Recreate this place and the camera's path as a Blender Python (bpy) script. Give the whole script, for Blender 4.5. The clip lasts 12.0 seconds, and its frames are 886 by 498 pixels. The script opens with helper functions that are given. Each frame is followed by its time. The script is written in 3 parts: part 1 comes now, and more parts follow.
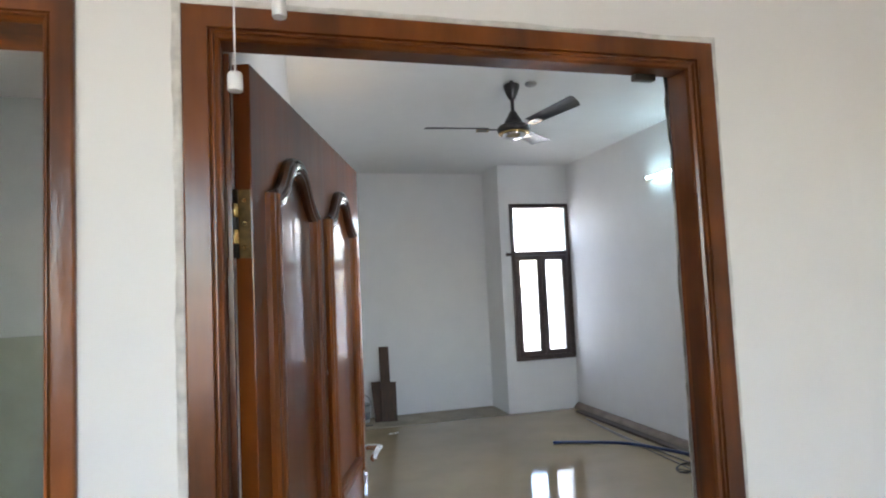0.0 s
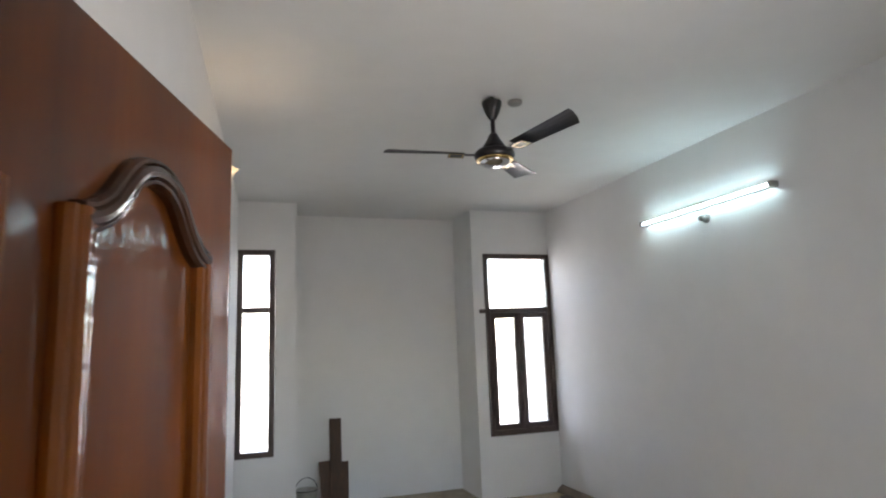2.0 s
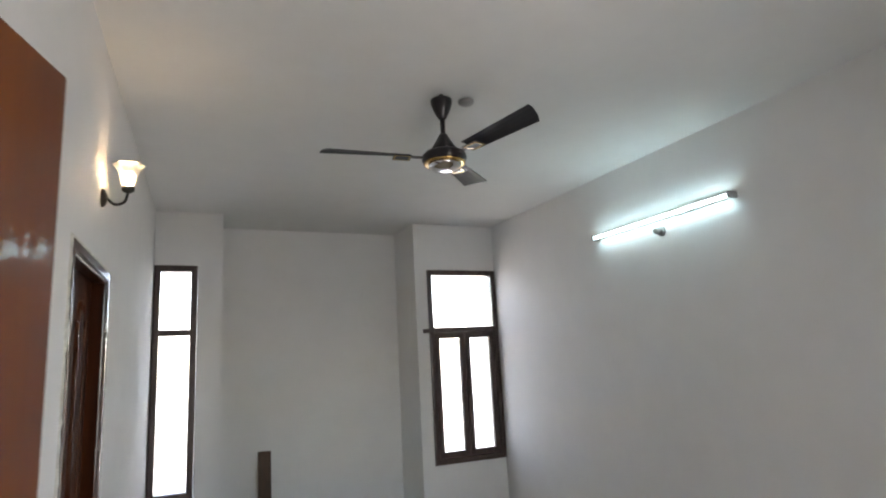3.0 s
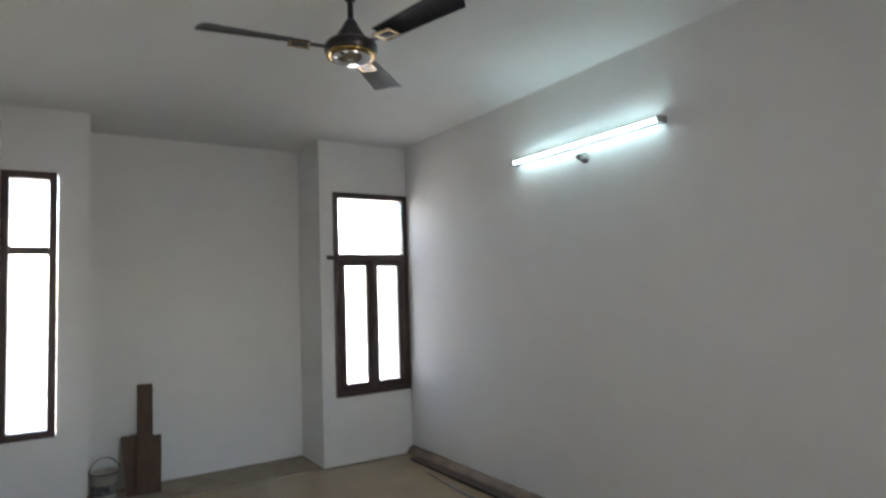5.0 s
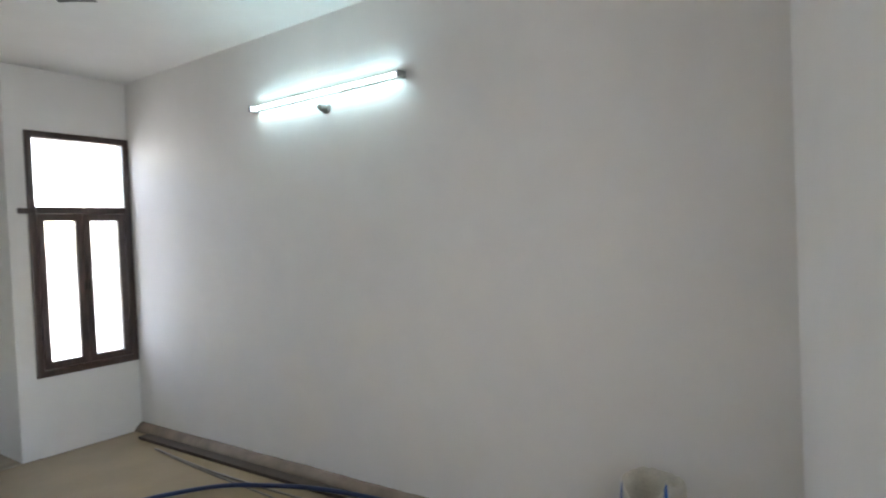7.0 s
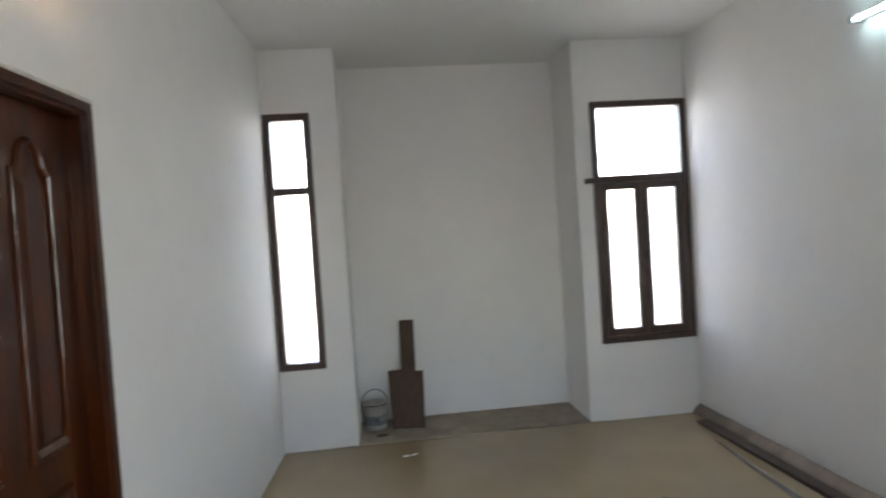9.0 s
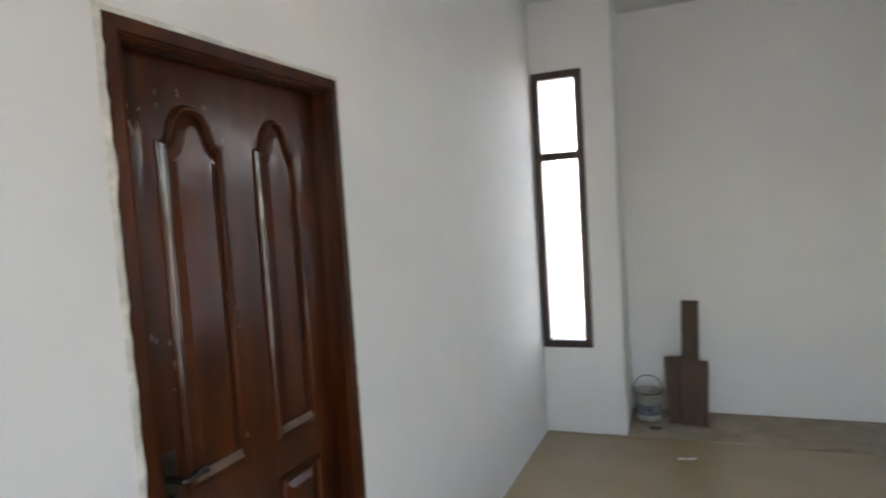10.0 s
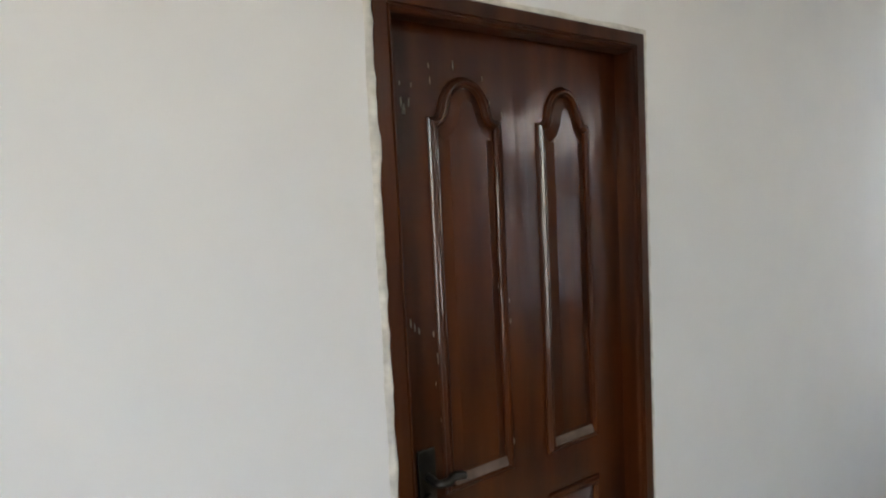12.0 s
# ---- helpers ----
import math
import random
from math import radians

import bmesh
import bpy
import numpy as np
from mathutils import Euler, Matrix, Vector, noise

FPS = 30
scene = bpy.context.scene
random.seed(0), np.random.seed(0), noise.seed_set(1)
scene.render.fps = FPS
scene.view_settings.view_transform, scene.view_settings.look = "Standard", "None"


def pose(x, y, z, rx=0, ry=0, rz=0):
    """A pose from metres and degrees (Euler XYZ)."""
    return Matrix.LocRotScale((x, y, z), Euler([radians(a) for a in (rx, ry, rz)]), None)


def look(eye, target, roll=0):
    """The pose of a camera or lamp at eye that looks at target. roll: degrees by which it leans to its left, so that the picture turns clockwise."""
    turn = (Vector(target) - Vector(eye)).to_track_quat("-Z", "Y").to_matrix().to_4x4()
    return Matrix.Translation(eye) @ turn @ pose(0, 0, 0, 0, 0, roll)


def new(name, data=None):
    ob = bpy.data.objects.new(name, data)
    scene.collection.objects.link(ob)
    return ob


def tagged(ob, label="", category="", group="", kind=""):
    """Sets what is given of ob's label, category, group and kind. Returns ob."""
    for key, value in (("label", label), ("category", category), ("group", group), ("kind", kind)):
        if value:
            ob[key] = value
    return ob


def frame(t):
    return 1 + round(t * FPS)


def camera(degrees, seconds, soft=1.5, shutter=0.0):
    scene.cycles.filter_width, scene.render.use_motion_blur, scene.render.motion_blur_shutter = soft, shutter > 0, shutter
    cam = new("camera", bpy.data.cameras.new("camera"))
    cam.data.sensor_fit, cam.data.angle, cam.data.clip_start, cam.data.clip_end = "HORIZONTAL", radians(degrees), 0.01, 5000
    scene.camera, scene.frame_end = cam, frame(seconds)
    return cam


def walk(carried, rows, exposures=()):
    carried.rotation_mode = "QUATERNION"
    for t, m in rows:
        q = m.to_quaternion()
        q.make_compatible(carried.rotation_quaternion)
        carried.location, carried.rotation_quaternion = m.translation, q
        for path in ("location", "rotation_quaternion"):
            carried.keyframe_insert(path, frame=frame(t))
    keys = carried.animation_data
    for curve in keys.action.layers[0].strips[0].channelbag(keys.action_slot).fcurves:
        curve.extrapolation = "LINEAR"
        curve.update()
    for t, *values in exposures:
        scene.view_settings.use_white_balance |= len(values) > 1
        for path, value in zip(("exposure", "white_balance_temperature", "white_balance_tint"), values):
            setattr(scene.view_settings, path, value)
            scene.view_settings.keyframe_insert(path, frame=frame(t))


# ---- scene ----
cam = camera(73.4, 12.0, soft=2.0, shutter=0.35)
PATH = [
    (0, (-0.221, 2.394, 1.483), (0.308, 4.319, 1.614), -2.6),
    (0.5, (-0.2, 2.565, 1.495), (0.379, 4.472, 1.666), -3.0),
    (1, (-0.106, 2.775, 1.499), (0.446, 4.683, 1.731), -2.5),
    (1.5, (-0.01, 2.966, 1.515), (0.532, 4.873, 1.776), -1.5),
    (2, (0.043, 3.218, 1.52), (0.674, 5.089, 1.836), -2.1),
    (2.5, (0.073, 3.405, 1.529), (0.827, 5.22, 1.903), -3.0),
    (4.5, (0.317, 3.867, 1.581), (1.266, 5.597, 1.910), -2.7),
    (5, (0.323, 3.89, 1.518), (1.407, 5.565, 1.655), -1.9),
    (5.5, (0.304, 3.917, 1.494), (1.62, 5.423, 1.48), -1.3),
    (6, (0.385, 3.889, 1.486), (1.95, 5.133, 1.462), -1.6),
    (6.5, (0.52, 3.857, 1.528), (2.224, 4.903, 1.476), -1.9),
    (8.5, (0.542, 4.371, 1.517), (1.245, 6.243, 1.495), -4.3),
    (9, (0.751, 4.53, 1.517), (0.962, 6.518, 1.464), -3.7),
    (9.5, (0.776, 4.743, 1.488), (0.545, 6.728, 1.399), -3.8),
    (10, (0.841, 4.885, 1.574), (0.115, 6.744, 1.444), -3.6),
    (10.5, (0.86, 4.956, 1.601), (-0.307, 6.568, 1.403), -3.4),
    (11, (0.833, 5.016, 1.566), (-0.574, 6.417, 1.323), -3.6),
    (11.5, (0.763, 5.083, 1.575), (-0.733, 6.387, 1.325), -2.6),
    (12, (0.775, 5.152, 1.59), (-0.801, 6.373, 1.438), -2.8),
]
walk(cam, [(t, look(eye, target, roll)) for t, eye, target, roll in PATH],
     [(0, 4.58, 6550, 13.5), (1.0, 4.62, 6750, 16.5), (2.0, 4.3, 7150, 16), (2.5, 4.22, 7200, 16), (4.5, 4.12, 7200, 14), (5.0, 3.98, 7150, 14), (5.5, 4.02, 7200, 14), (6.5, 4.62, 7150, 14),
      (8.5, 4.36, 7050, 13.5), (9.5, 4.34, 7250, 15), (10.5, 4.7, 7150, 14), (12, 4.62, 7400, 14)])

random.seed(7)
# ---- world, sun, exposure ----
world = bpy.data.worlds.new("world")
scene.world = world
world.use_nodes = True
wn = world.node_tree
sky = wn.nodes.new("ShaderNodeTexSky")
sky.sky_type, sky.sun_disc = "NISHITA", False
sky.sun_elevation, sky.sun_rotation = radians(52), radians(262)
wn.links.new(sky.outputs[0], wn.nodes["Background"].inputs[0])
wn.nodes["Background"].inputs[1].default_value = 0.15
sun = new("sun", bpy.data.lights.new("sun", "SUN"))
sun.data.energy, sun.data.angle, sun.data.color = 3.0, radians(0.5), (1, 0.95, 0.88)
sun.matrix_world = look((-9, -1.3, 11.6), (0, 0, 0))

# area lamps add daylight at both windows and at the slanted wall's unseen opening
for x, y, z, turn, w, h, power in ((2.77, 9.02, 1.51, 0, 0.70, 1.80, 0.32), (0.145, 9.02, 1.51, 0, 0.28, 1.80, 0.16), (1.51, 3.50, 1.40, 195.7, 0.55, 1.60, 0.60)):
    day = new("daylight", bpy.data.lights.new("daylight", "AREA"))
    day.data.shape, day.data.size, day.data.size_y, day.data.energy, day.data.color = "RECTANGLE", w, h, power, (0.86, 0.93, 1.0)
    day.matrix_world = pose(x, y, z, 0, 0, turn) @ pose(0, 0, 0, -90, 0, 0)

# ---- materials ----
def mat(name, colour, rough=0.6, metal=0.0, grain=(8, 0.06), blotch=(1.2, 0.05), bump=(60, 0.1, 0.002), coat=0.0,
        stretch=(1, 1, 1), dark=None, spec=0.5, ripple=None, gloss=0.10):
    """A surface whose colour varies at two scales, with fine relief; ripple: the waviness of its clear coat."""
    m = bpy.data.materials.new(name)
    m.use_nodes = True
    nt = m.node_tree
    N, L = nt.nodes, nt.links
    b = N["Principled BSDF"]
    b.inputs["Metallic"].default_value = metal
    b.inputs["Coat Weight"].default_value = coat
    b.inputs["Coat Roughness"].default_value = gloss
    b.inputs["Specular IOR Level"].default_value = spec
    tc = N.new("ShaderNodeTexCoord")
    mp = N.new("ShaderNodeMapping")
    mp.inputs["Scale"].default_value = stretch
    L.new(tc.outputs["Object"], mp.inputs["Vector"])
    n1, n2 = N.new("ShaderNodeTexNoise"), N.new("ShaderNodeTexNoise")
    n1.inputs["Scale"].default_value, n1.inputs["Detail"].default_value = grain[0], 6
    n2.inputs["Scale"].default_value, n2.inputs["Detail"].default_value = blotch[0], 3
    L.new(mp.outputs[0], n1.inputs["Vector"])
    L.new(tc.outputs["Object"], n2.inputs["Vector"])
    r = N.new("ShaderNodeValToRGB")
    lo = dark or tuple(c * (1 - grain[1] * 2) for c in colour)
    hi = tuple(min(1, c * (1 + (grain[1] if not dark else 0.15))) for c in colour)
    r.color_ramp.elements[0].position, r.color_ramp.elements[1].position = 0.3, 0.7
    r.color_ramp.elements[0].color, r.color_ramp.elements[1].color = (*lo, 1), (*hi, 1)
    L.new(n1.outputs["Fac"], r.inputs[0])
    hs = N.new("ShaderNodeHueSaturation")
    mr = N.new("ShaderNodeMapRange")
    mr.inputs["From Min"].default_value, mr.inputs["From Max"].default_value = 0.3, 0.7
    mr.inputs["To Min"].default_value, mr.inputs["To Max"].default_value = 1 - blotch[1], 1 + blotch[1]
    L.new(n2.outputs["Fac"], mr.inputs[0])
    L.new(mr.outputs[0], hs.inputs["Value"])
    L.new(r.outputs[0], hs.inputs["Color"])
    L.new(hs.outputs[0], b.inputs["Base Color"])
    rr = N.new("ShaderNodeMapRange")
    rr.inputs["To Min"].default_value, rr.inputs["To Max"].default_value = rough * 0.85, min(1, rough * 1.15)
    L.new(n1.outputs["Fac"], rr.inputs[0])
    L.new(rr.outputs[0], b.inputs["Roughness"])
    if bump[1]:
        n3 = N.new("ShaderNodeTexNoise")
        n3.inputs["Scale"].default_value, n3.inputs["Detail"].default_value = bump[0], 4
        L.new(mp.outputs[0], n3.inputs["Vector"])
        bp = N.new("ShaderNodeBump")
        bp.inputs["Strength"].default_value, bp.inputs["Distance"].default_value = bump[1], bump[2]
        L.new(n3.outputs["Fac"], bp.inputs["Height"])
        L.new(bp.outputs[0], b.inputs["Normal"])
        if ripple:
            n4, b4 = N.new("ShaderNodeTexNoise"), N.new("ShaderNodeBump")
            n4.inputs["Scale"].default_value, n4.inputs["Detail"].default_value = ripple[0], 5
            b4.inputs["Strength"].default_value, b4.inputs["Distance"].default_value = 1.0, ripple[1]
            L.new(mp.outputs[0], n4.inputs["Vector"])
            m5, n5, a5 = N.new("ShaderNodeMapping"), N.new("ShaderNodeTexNoise"), N.new("ShaderNodeMath")
            m5.inputs["Scale"].default_value, n5.inputs["Scale"].default_value, n5.inputs["Detail"].default_value = (1.0, 1.0, 9.0), 12, 2
            a5.operation, a5.inputs[1].default_value = "MULTIPLY_ADD", ripple[2]
            L.new(tc.outputs["Object"], m5.inputs["Vector"])
            L.new(m5.outputs[0], n5.inputs["Vector"])
            L.new(n5.outputs["Fac"], a5.inputs[0])
            L.new(n4.outputs["Fac"], a5.inputs[2])
            L.new(a5.outputs[0], b4.inputs["Height"])
            L.new(b4.outputs[0], b.inputs["Coat Normal"])
    return m


def glow(name, colour, strength):
    m = bpy.data.materials.new(name)
    m.use_nodes = True
    b = m.node_tree.nodes["Principled BSDF"]
    b.inputs["Base Color"].default_value = (*colour, 1)
    b.inputs["Emission Color"].default_value = (*colour, 1)
    b.inputs["Emission Strength"].default_value = strength
    return m


def clear(name, rough=0.0, colour=(1, 1, 1)):
    m = bpy.data.materials.new(name)
    m.use_nodes = True
    b = m.node_tree.nodes["Principled BSDF"]
    b.inputs["Base Color"].default_value = (*colour, 1)
    b.inputs["Transmission Weight"].default_value = 1
    b.inputs["Roughness"].default_value = rough
    b.inputs["IOR"].default_value = 1.45
    return m


PLASTER = mat("wall_paint", (0.76, 0.745, 0.73), 0.75, grain=(5, 0.012), blotch=(0.9, 0.02), bump=(22, 0.12, 0.004))
HALLPAINT = mat("hall_paint", (0.78, 0.752, 0.70), 0.7, grain=(5, 0.012), blotch=(0.9, 0.02), bump=(22, 0.12, 0.004))
WASHPAINT = mat("grey_wash_paint", (0.42, 0.45, 0.42), 0.7, grain=(5, 0.03), blotch=(1.5, 0.06), bump=(22, 0.12, 0.004))
CEILING = mat("ceiling_paint", (0.72, 0.715, 0.70), 0.85, grain=(6, 0.012), blotch=(0.8, 0.025), bump=(18, 0.1, 0.004))
RAW = mat("rough_plaster", (0.62, 0.59, 0.53), 0.9, grain=(40, 0.12), blotch=(9, 0.12), bump=(60, 0.5, 0.004))
VARNISH = mat("varnished_wood", (0.155, 0.036, 0.0012), 0.42, grain=(2.2, 0.2), blotch=(2.6, 0.30), bump=(7, 0.16, 0.005), coat=0.5,
              stretch=(2.6, 2.6, 0.35), dark=(0.060, 0.0125, 0.0008), spec=0.1, ripple=(9, 0.0035, 0.03), gloss=0.06)
MOULDWOOD = mat("orange_varnished_wood", (0.175, 0.044, 0.0022), 0.40, grain=(3, 0.2), blotch=(5, 0.25), bump=(7, 0.12, 0.004), coat=0.8,
                stretch=(2.6, 2.6, 0.35), dark=(0.085, 0.019, 0.001), spec=0.1, ripple=(9, 0.002, 0.35), gloss=0.07)
ARCHWOOD = mat("dark_carved_wood", (0.045, 0.012, 0.003), 0.40, grain=(6, 0.2), blotch=(5, 0.2), bump=(12, 0.16, 0.004), coat=1.0,
               stretch=(1.5, 1.5, 1.0), dark=(0.018, 0.005, 0.0015), spec=0.1, ripple=(9, 0.002, 0.2), gloss=0.16)
FRAMEWOOD = mat("brown_varnished_wood", (0.190, 0.051, 0.007), 0.40, grain=(4, 0.2), blotch=(5.0, 0.42), bump=(9, 0.14, 0.005), coat=0.6,
                stretch=(2.6, 2.6, 0.35), dark=(0.046, 0.012, 0.002), spec=0.1, ripple=(9, 0.003, 0.0), gloss=0.20)
DARKWOOD = mat("dark_varnished_wood", (0.066, 0.0145, 0.0022), 0.42, grain=(5, 0.2), blotch=(2.2, 0.2), bump=(10, 0.08, 0.004), coat=0.55,
               stretch=(2.8, 2.8, 0.35), dark=(0.024, 0.0055, 0.0014), spec=0.1, ripple=(8, 0.004, 0.10), gloss=0.12)
CHIP = mat("pale_scratch_and_glint", (0.36, 0.27, 0.20), 0.7, grain=(60, 0.15), blotch=(20, 0.2), bump=(60, 0, 0))
LEDGEGLINT = mat("brown_ledge_glint", (0.135, 0.085, 0.062), 0.85, grain=(30, 0.2), blotch=(14, 0.3), bump=(60, 0, 0))
WINWOOD = mat("window_wood", (0.060, 0.034, 0.028), 0.38, grain=(9, 0.2), blotch=(2, 0.1), bump=(30, 0.1, 0.002), coat=0.3,
              stretch=(5, 5, 0.6), dark=(0.035, 0.020, 0.017))
BOARD = mat("plain_board", (0.090, 0.046, 0.027), 0.75, grain=(12, 0.2), blotch=(3, 0.12), bump=(40, 0.3, 0.002), stretch=(6, 6, 0.7),
            dark=(0.052, 0.033, 0.023))
TILE = mat("vitrified_tile", (0.34, 0.26, 0.16), 0.07, grain=(3, 0.04), blotch=(0.8, 0.10), bump=(2.5, 0.012, 0.002))
CEMENT = mat("cement", (0.33, 0.275, 0.21), 0.85, grain=(10, 0.09), blotch=(4.5, 0.14), bump=(40, 0.4, 0.004))
BATTEN = mat("dark_batten", (0.065, 0.045, 0.032), 0.75, grain=(12, 0.2), blotch=(3, 0.12), bump=(40, 0.3, 0.002), stretch=(6, 0.7, 6))
FILLET = mat("tan_mortar", (0.24, 0.185, 0.145), 0.8, grain=(7, 0.14), blotch=(1.8, 0.18), bump=(45, 0.3, 0.003))
CONDUIT = mat("dusty_conduit", (0.20, 0.17, 0.14), 0.5, grain=(10, 0.1), bump=(60, 0, 0))
BATHTILE = mat("bath_tile", (0.30, 0.33, 0.26), 0.25, grain=(6, 0.06), blotch=(2, 0.05), bump=(20, 0.03, 0.001))
BROWNMETAL = mat("brown_enamel", (0.018, 0.014, 0.015), 0.3, grain=(10, 0.05), bump=(30, 0, 0), coat=0.2, spec=0.4)
BLADE = mat("dark_blade_enamel", (0.014, 0.013, 0.017), 0.38, grain=(10, 0.05), bump=(30, 0, 0), coat=0.05, spec=0.3)
GOLD = mat("brass", (0.62, 0.42, 0.16), 0.25, 1.0, grain=(20, 0.1), bump=(60, 0, 0))
TARNISH = mat("tarnished_brass", (0.13, 0.08, 0.03), 0.4, 0.8, grain=(60, 0.25), blotch=(25, 0.3), bump=(60, 0, 0))
CHROME = mat("chrome", (0.75, 0.75, 0.76), 0.1, 1.0, grain=(20, 0.03), bump=(60, 0, 0))
BLACKMETAL = mat("blackened_metal", (0.05, 0.045, 0.04), 0.35, 0.8, grain=(30, 0.2), bump=(60, 0, 0))
WHITEPLASTIC = mat("white_plastic", (0.75, 0.74, 0.71), 0.35, grain=(10, 0.03), bump=(60, 0, 0))
GREYPLASTIC = mat("grey_plastic", (0.32, 0.31, 0.30), 0.45, grain=(10, 0.06), bump=(60, 0, 0))
BLUEPIPE = mat("blue_pipe", (0.010, 0.022, 0.075), 0.35, grain=(20, 0.1), bump=(60, 0, 0))
PRINT = mat("faded_print", (0.02, 0.03, 0.06), 0.5, grain=(18, 0.2), blotch=(9, 0.25), bump=(60, 0, 0), dark=(0.30, 0.29, 0.27))
BLUELABEL = mat("blue_print", (0.02, 0.10, 0.34), 0.5, grain=(20, 0.1), bump=(60, 0, 0))
SACK = mat("woven_sack", (0.58, 0.55, 0.48), 0.7, grain=(120, 0.08), blotch=(7, 0.12), bump=(160, 0.3, 0.002))
PAIL = mat("used_pail", (0.40, 0.38, 0.34), 0.5, grain=(14, 0.12), blotch=(9, 0.16), bump=(60, 0.1, 0.001))
LEAFM = mat("foliage", (0.09, 0.12, 0.05), 0.6, grain=(6, 0.3), blotch=(1, 0.2), bump=(30, 0, 0))
BARK = mat("bark", (0.14, 0.10, 0.07), 0.9, grain=(9, 0.2), bump=(20, 0.4, 0.02))
EARTH = mat("dry_ground", (0.25, 0.235, 0.205), 0.95, grain=(0.6, 0.12), blotch=(0.05, 0.15), bump=(2, 0.3, 0.05))
TUBE = glow("lit_tube", (0.56, 0.88, 1.0), 1.5)
BULB = glow("lit_bulb", (1.0, 0.76, 0.50), 6.5)
PANELLIGHT = glow("hall_fill_panel", (1.0, 0.96, 0.90), 0.7)
GLASS = clear("window_glass")
SHADE = clear("frosted_shade", 0.35, (1.0, 0.93, 0.82))

# ---- mesh helpers ----
def part(name, bm, material, parent=None, label="", m=None, smooth=False):
    bmesh.ops.recalc_face_normals(bm, faces=bm.faces)
    me = bpy.data.meshes.new(name)
    bm.to_mesh(me)
    bm.free()
    if smooth:
        me.shade_smooth() if hasattr(me, "shade_smooth") else None
    me.materials.append(material)
    ob = new(name, me)
    if parent:
        ob.parent = parent
    if m is not None:
        ob.matrix_basis = m
    if label:
        tagged(ob, label)
    return ob


def group_at(name, m, label, category, group=""):
    e = new(name)
    e.empty_display_size = 0.1
    e.matrix_basis = m
    return tagged(e, label, category, group)


def box(bm, x0, x1, y0, y1, z0, z1, bevel=0.0):
    vs = [bm.verts.new((x, y, z)) for x in (x0, x1) for y in (y0, y1) for z in (z0, z1)]
    fs = [bm.faces.new([vs[i] for i in q]) for q in ((0, 1, 3, 2), (4, 6, 7, 5), (0, 4, 5, 1), (2, 3, 7, 6), (0, 2, 6, 4), (1, 5, 7, 3))]
    if bevel:
        bmesh.ops.bevel(bm, geom=list({e for f in fs for e in f.edges}), offset=bevel, segments=2, affect="EDGES", profile=0.6)
    return bm


def boxed(name, dims, material, parent=None, label="", bevel=0.0, m=None):
    return part(name, box(bmesh.new(), *dims, bevel), material, parent, label, m)


def prism(bm, pts, z0, z1):
    """A prism on the polygon pts."""
    lo = [bm.verts.new((x, y, z0)) for x, y in pts]
    hi = [bm.verts.new((x, y, z1)) for x, y in pts]
    n = len(pts)
    bm.faces.new(lo), bm.faces.new(hi)
    for i in range(n):
        bm.faces.new((lo[i], lo[(i + 1) % n], hi[(i + 1) % n], hi[i]))
    return bm


def wall(name, x0, y0, x1, y1, th, z0, z1, holes=(), material=None):
    """A wall whose room face runs from (x0, y0) to (x1, y1), thick to its left, with holes (u0, u1, z0, z1). Returns it and its frame of reference."""
    length = math.hypot(x1 - x0, y1 - y0)
    us = sorted({0.0, length, *[h[0] for h in holes], *[h[1] for h in holes]})
    zs = sorted({z0, z1, *[h[2] for h in holes], *[h[3] for h in holes]})
    full = lambda i, j: 0 <= i < len(us) - 1 and 0 <= j < len(zs) - 1 and not any(
        h[0] < (us[i] + us[i + 1]) / 2 < h[1] and h[2] < (zs[j] + zs[j + 1]) / 2 < h[3] for h in holes)
    bm, made = bmesh.new(), {}
    def v(i, j, k):
        if (i, j, k) not in made:
            made[i, j, k] = bm.verts.new((us[i], k * th, zs[j]))
        return made[i, j, k]
    for i in range(len(us) - 1):
        for j in range(len(zs) - 1):
            if not full(i, j):
                continue
            for k in (0, 1):
                bm.faces.new([v(i, j, k), v(i + 1, j, k), v(i + 1, j + 1, k), v(i, j + 1, k)])
            for di, dj, a, b in ((-1, 0, (i, j), (i, j + 1)), (1, 0, (i + 1, j), (i + 1, j + 1)), (0, -1, (i, j), (i + 1, j)), (0, 1, (i, j + 1), (i + 1, j + 1))):
                if not full(i + di, j + dj):
                    bm.faces.new([v(*a, 0), v(*b, 0), v(*b, 1), v(*a, 1)])
    m = pose(x0, y0, 0, 0, 0, math.degrees(math.atan2(y1 - y0, x1 - x0)))
    return tagged(part(name, bm, material or PLASTER, m=m), kind="structure"), m


def frame_sweep(bm, profile, u0, u1, z0, z1, closed=True, head=1.0):
    """A frame round the opening u0..u1, z0..z1: profile points are (inwards, depth)."""
    ring = []
    for w, d in profile:
        lo = z0 + w if closed else z0
        ring.append([bm.verts.new(p) for p in ((u0 + w, d, lo), (u0 + w, d, z1 - w * head), (u1 - w, d, z1 - w * head), (u1 - w, d, lo))])
    n = len(profile)
    for i in range(n):
        a, b = ring[i], ring[(i + 1) % n]
        for k in range(4 if closed else 3):
            bm.faces.new((a[k], a[(k + 1) % 4], b[(k + 1) % 4], b[k]))
    if not closed:
        bm.faces.new([r[0] for r in ring]), bm.faces.new([r[3] for r in ring])
    return bm


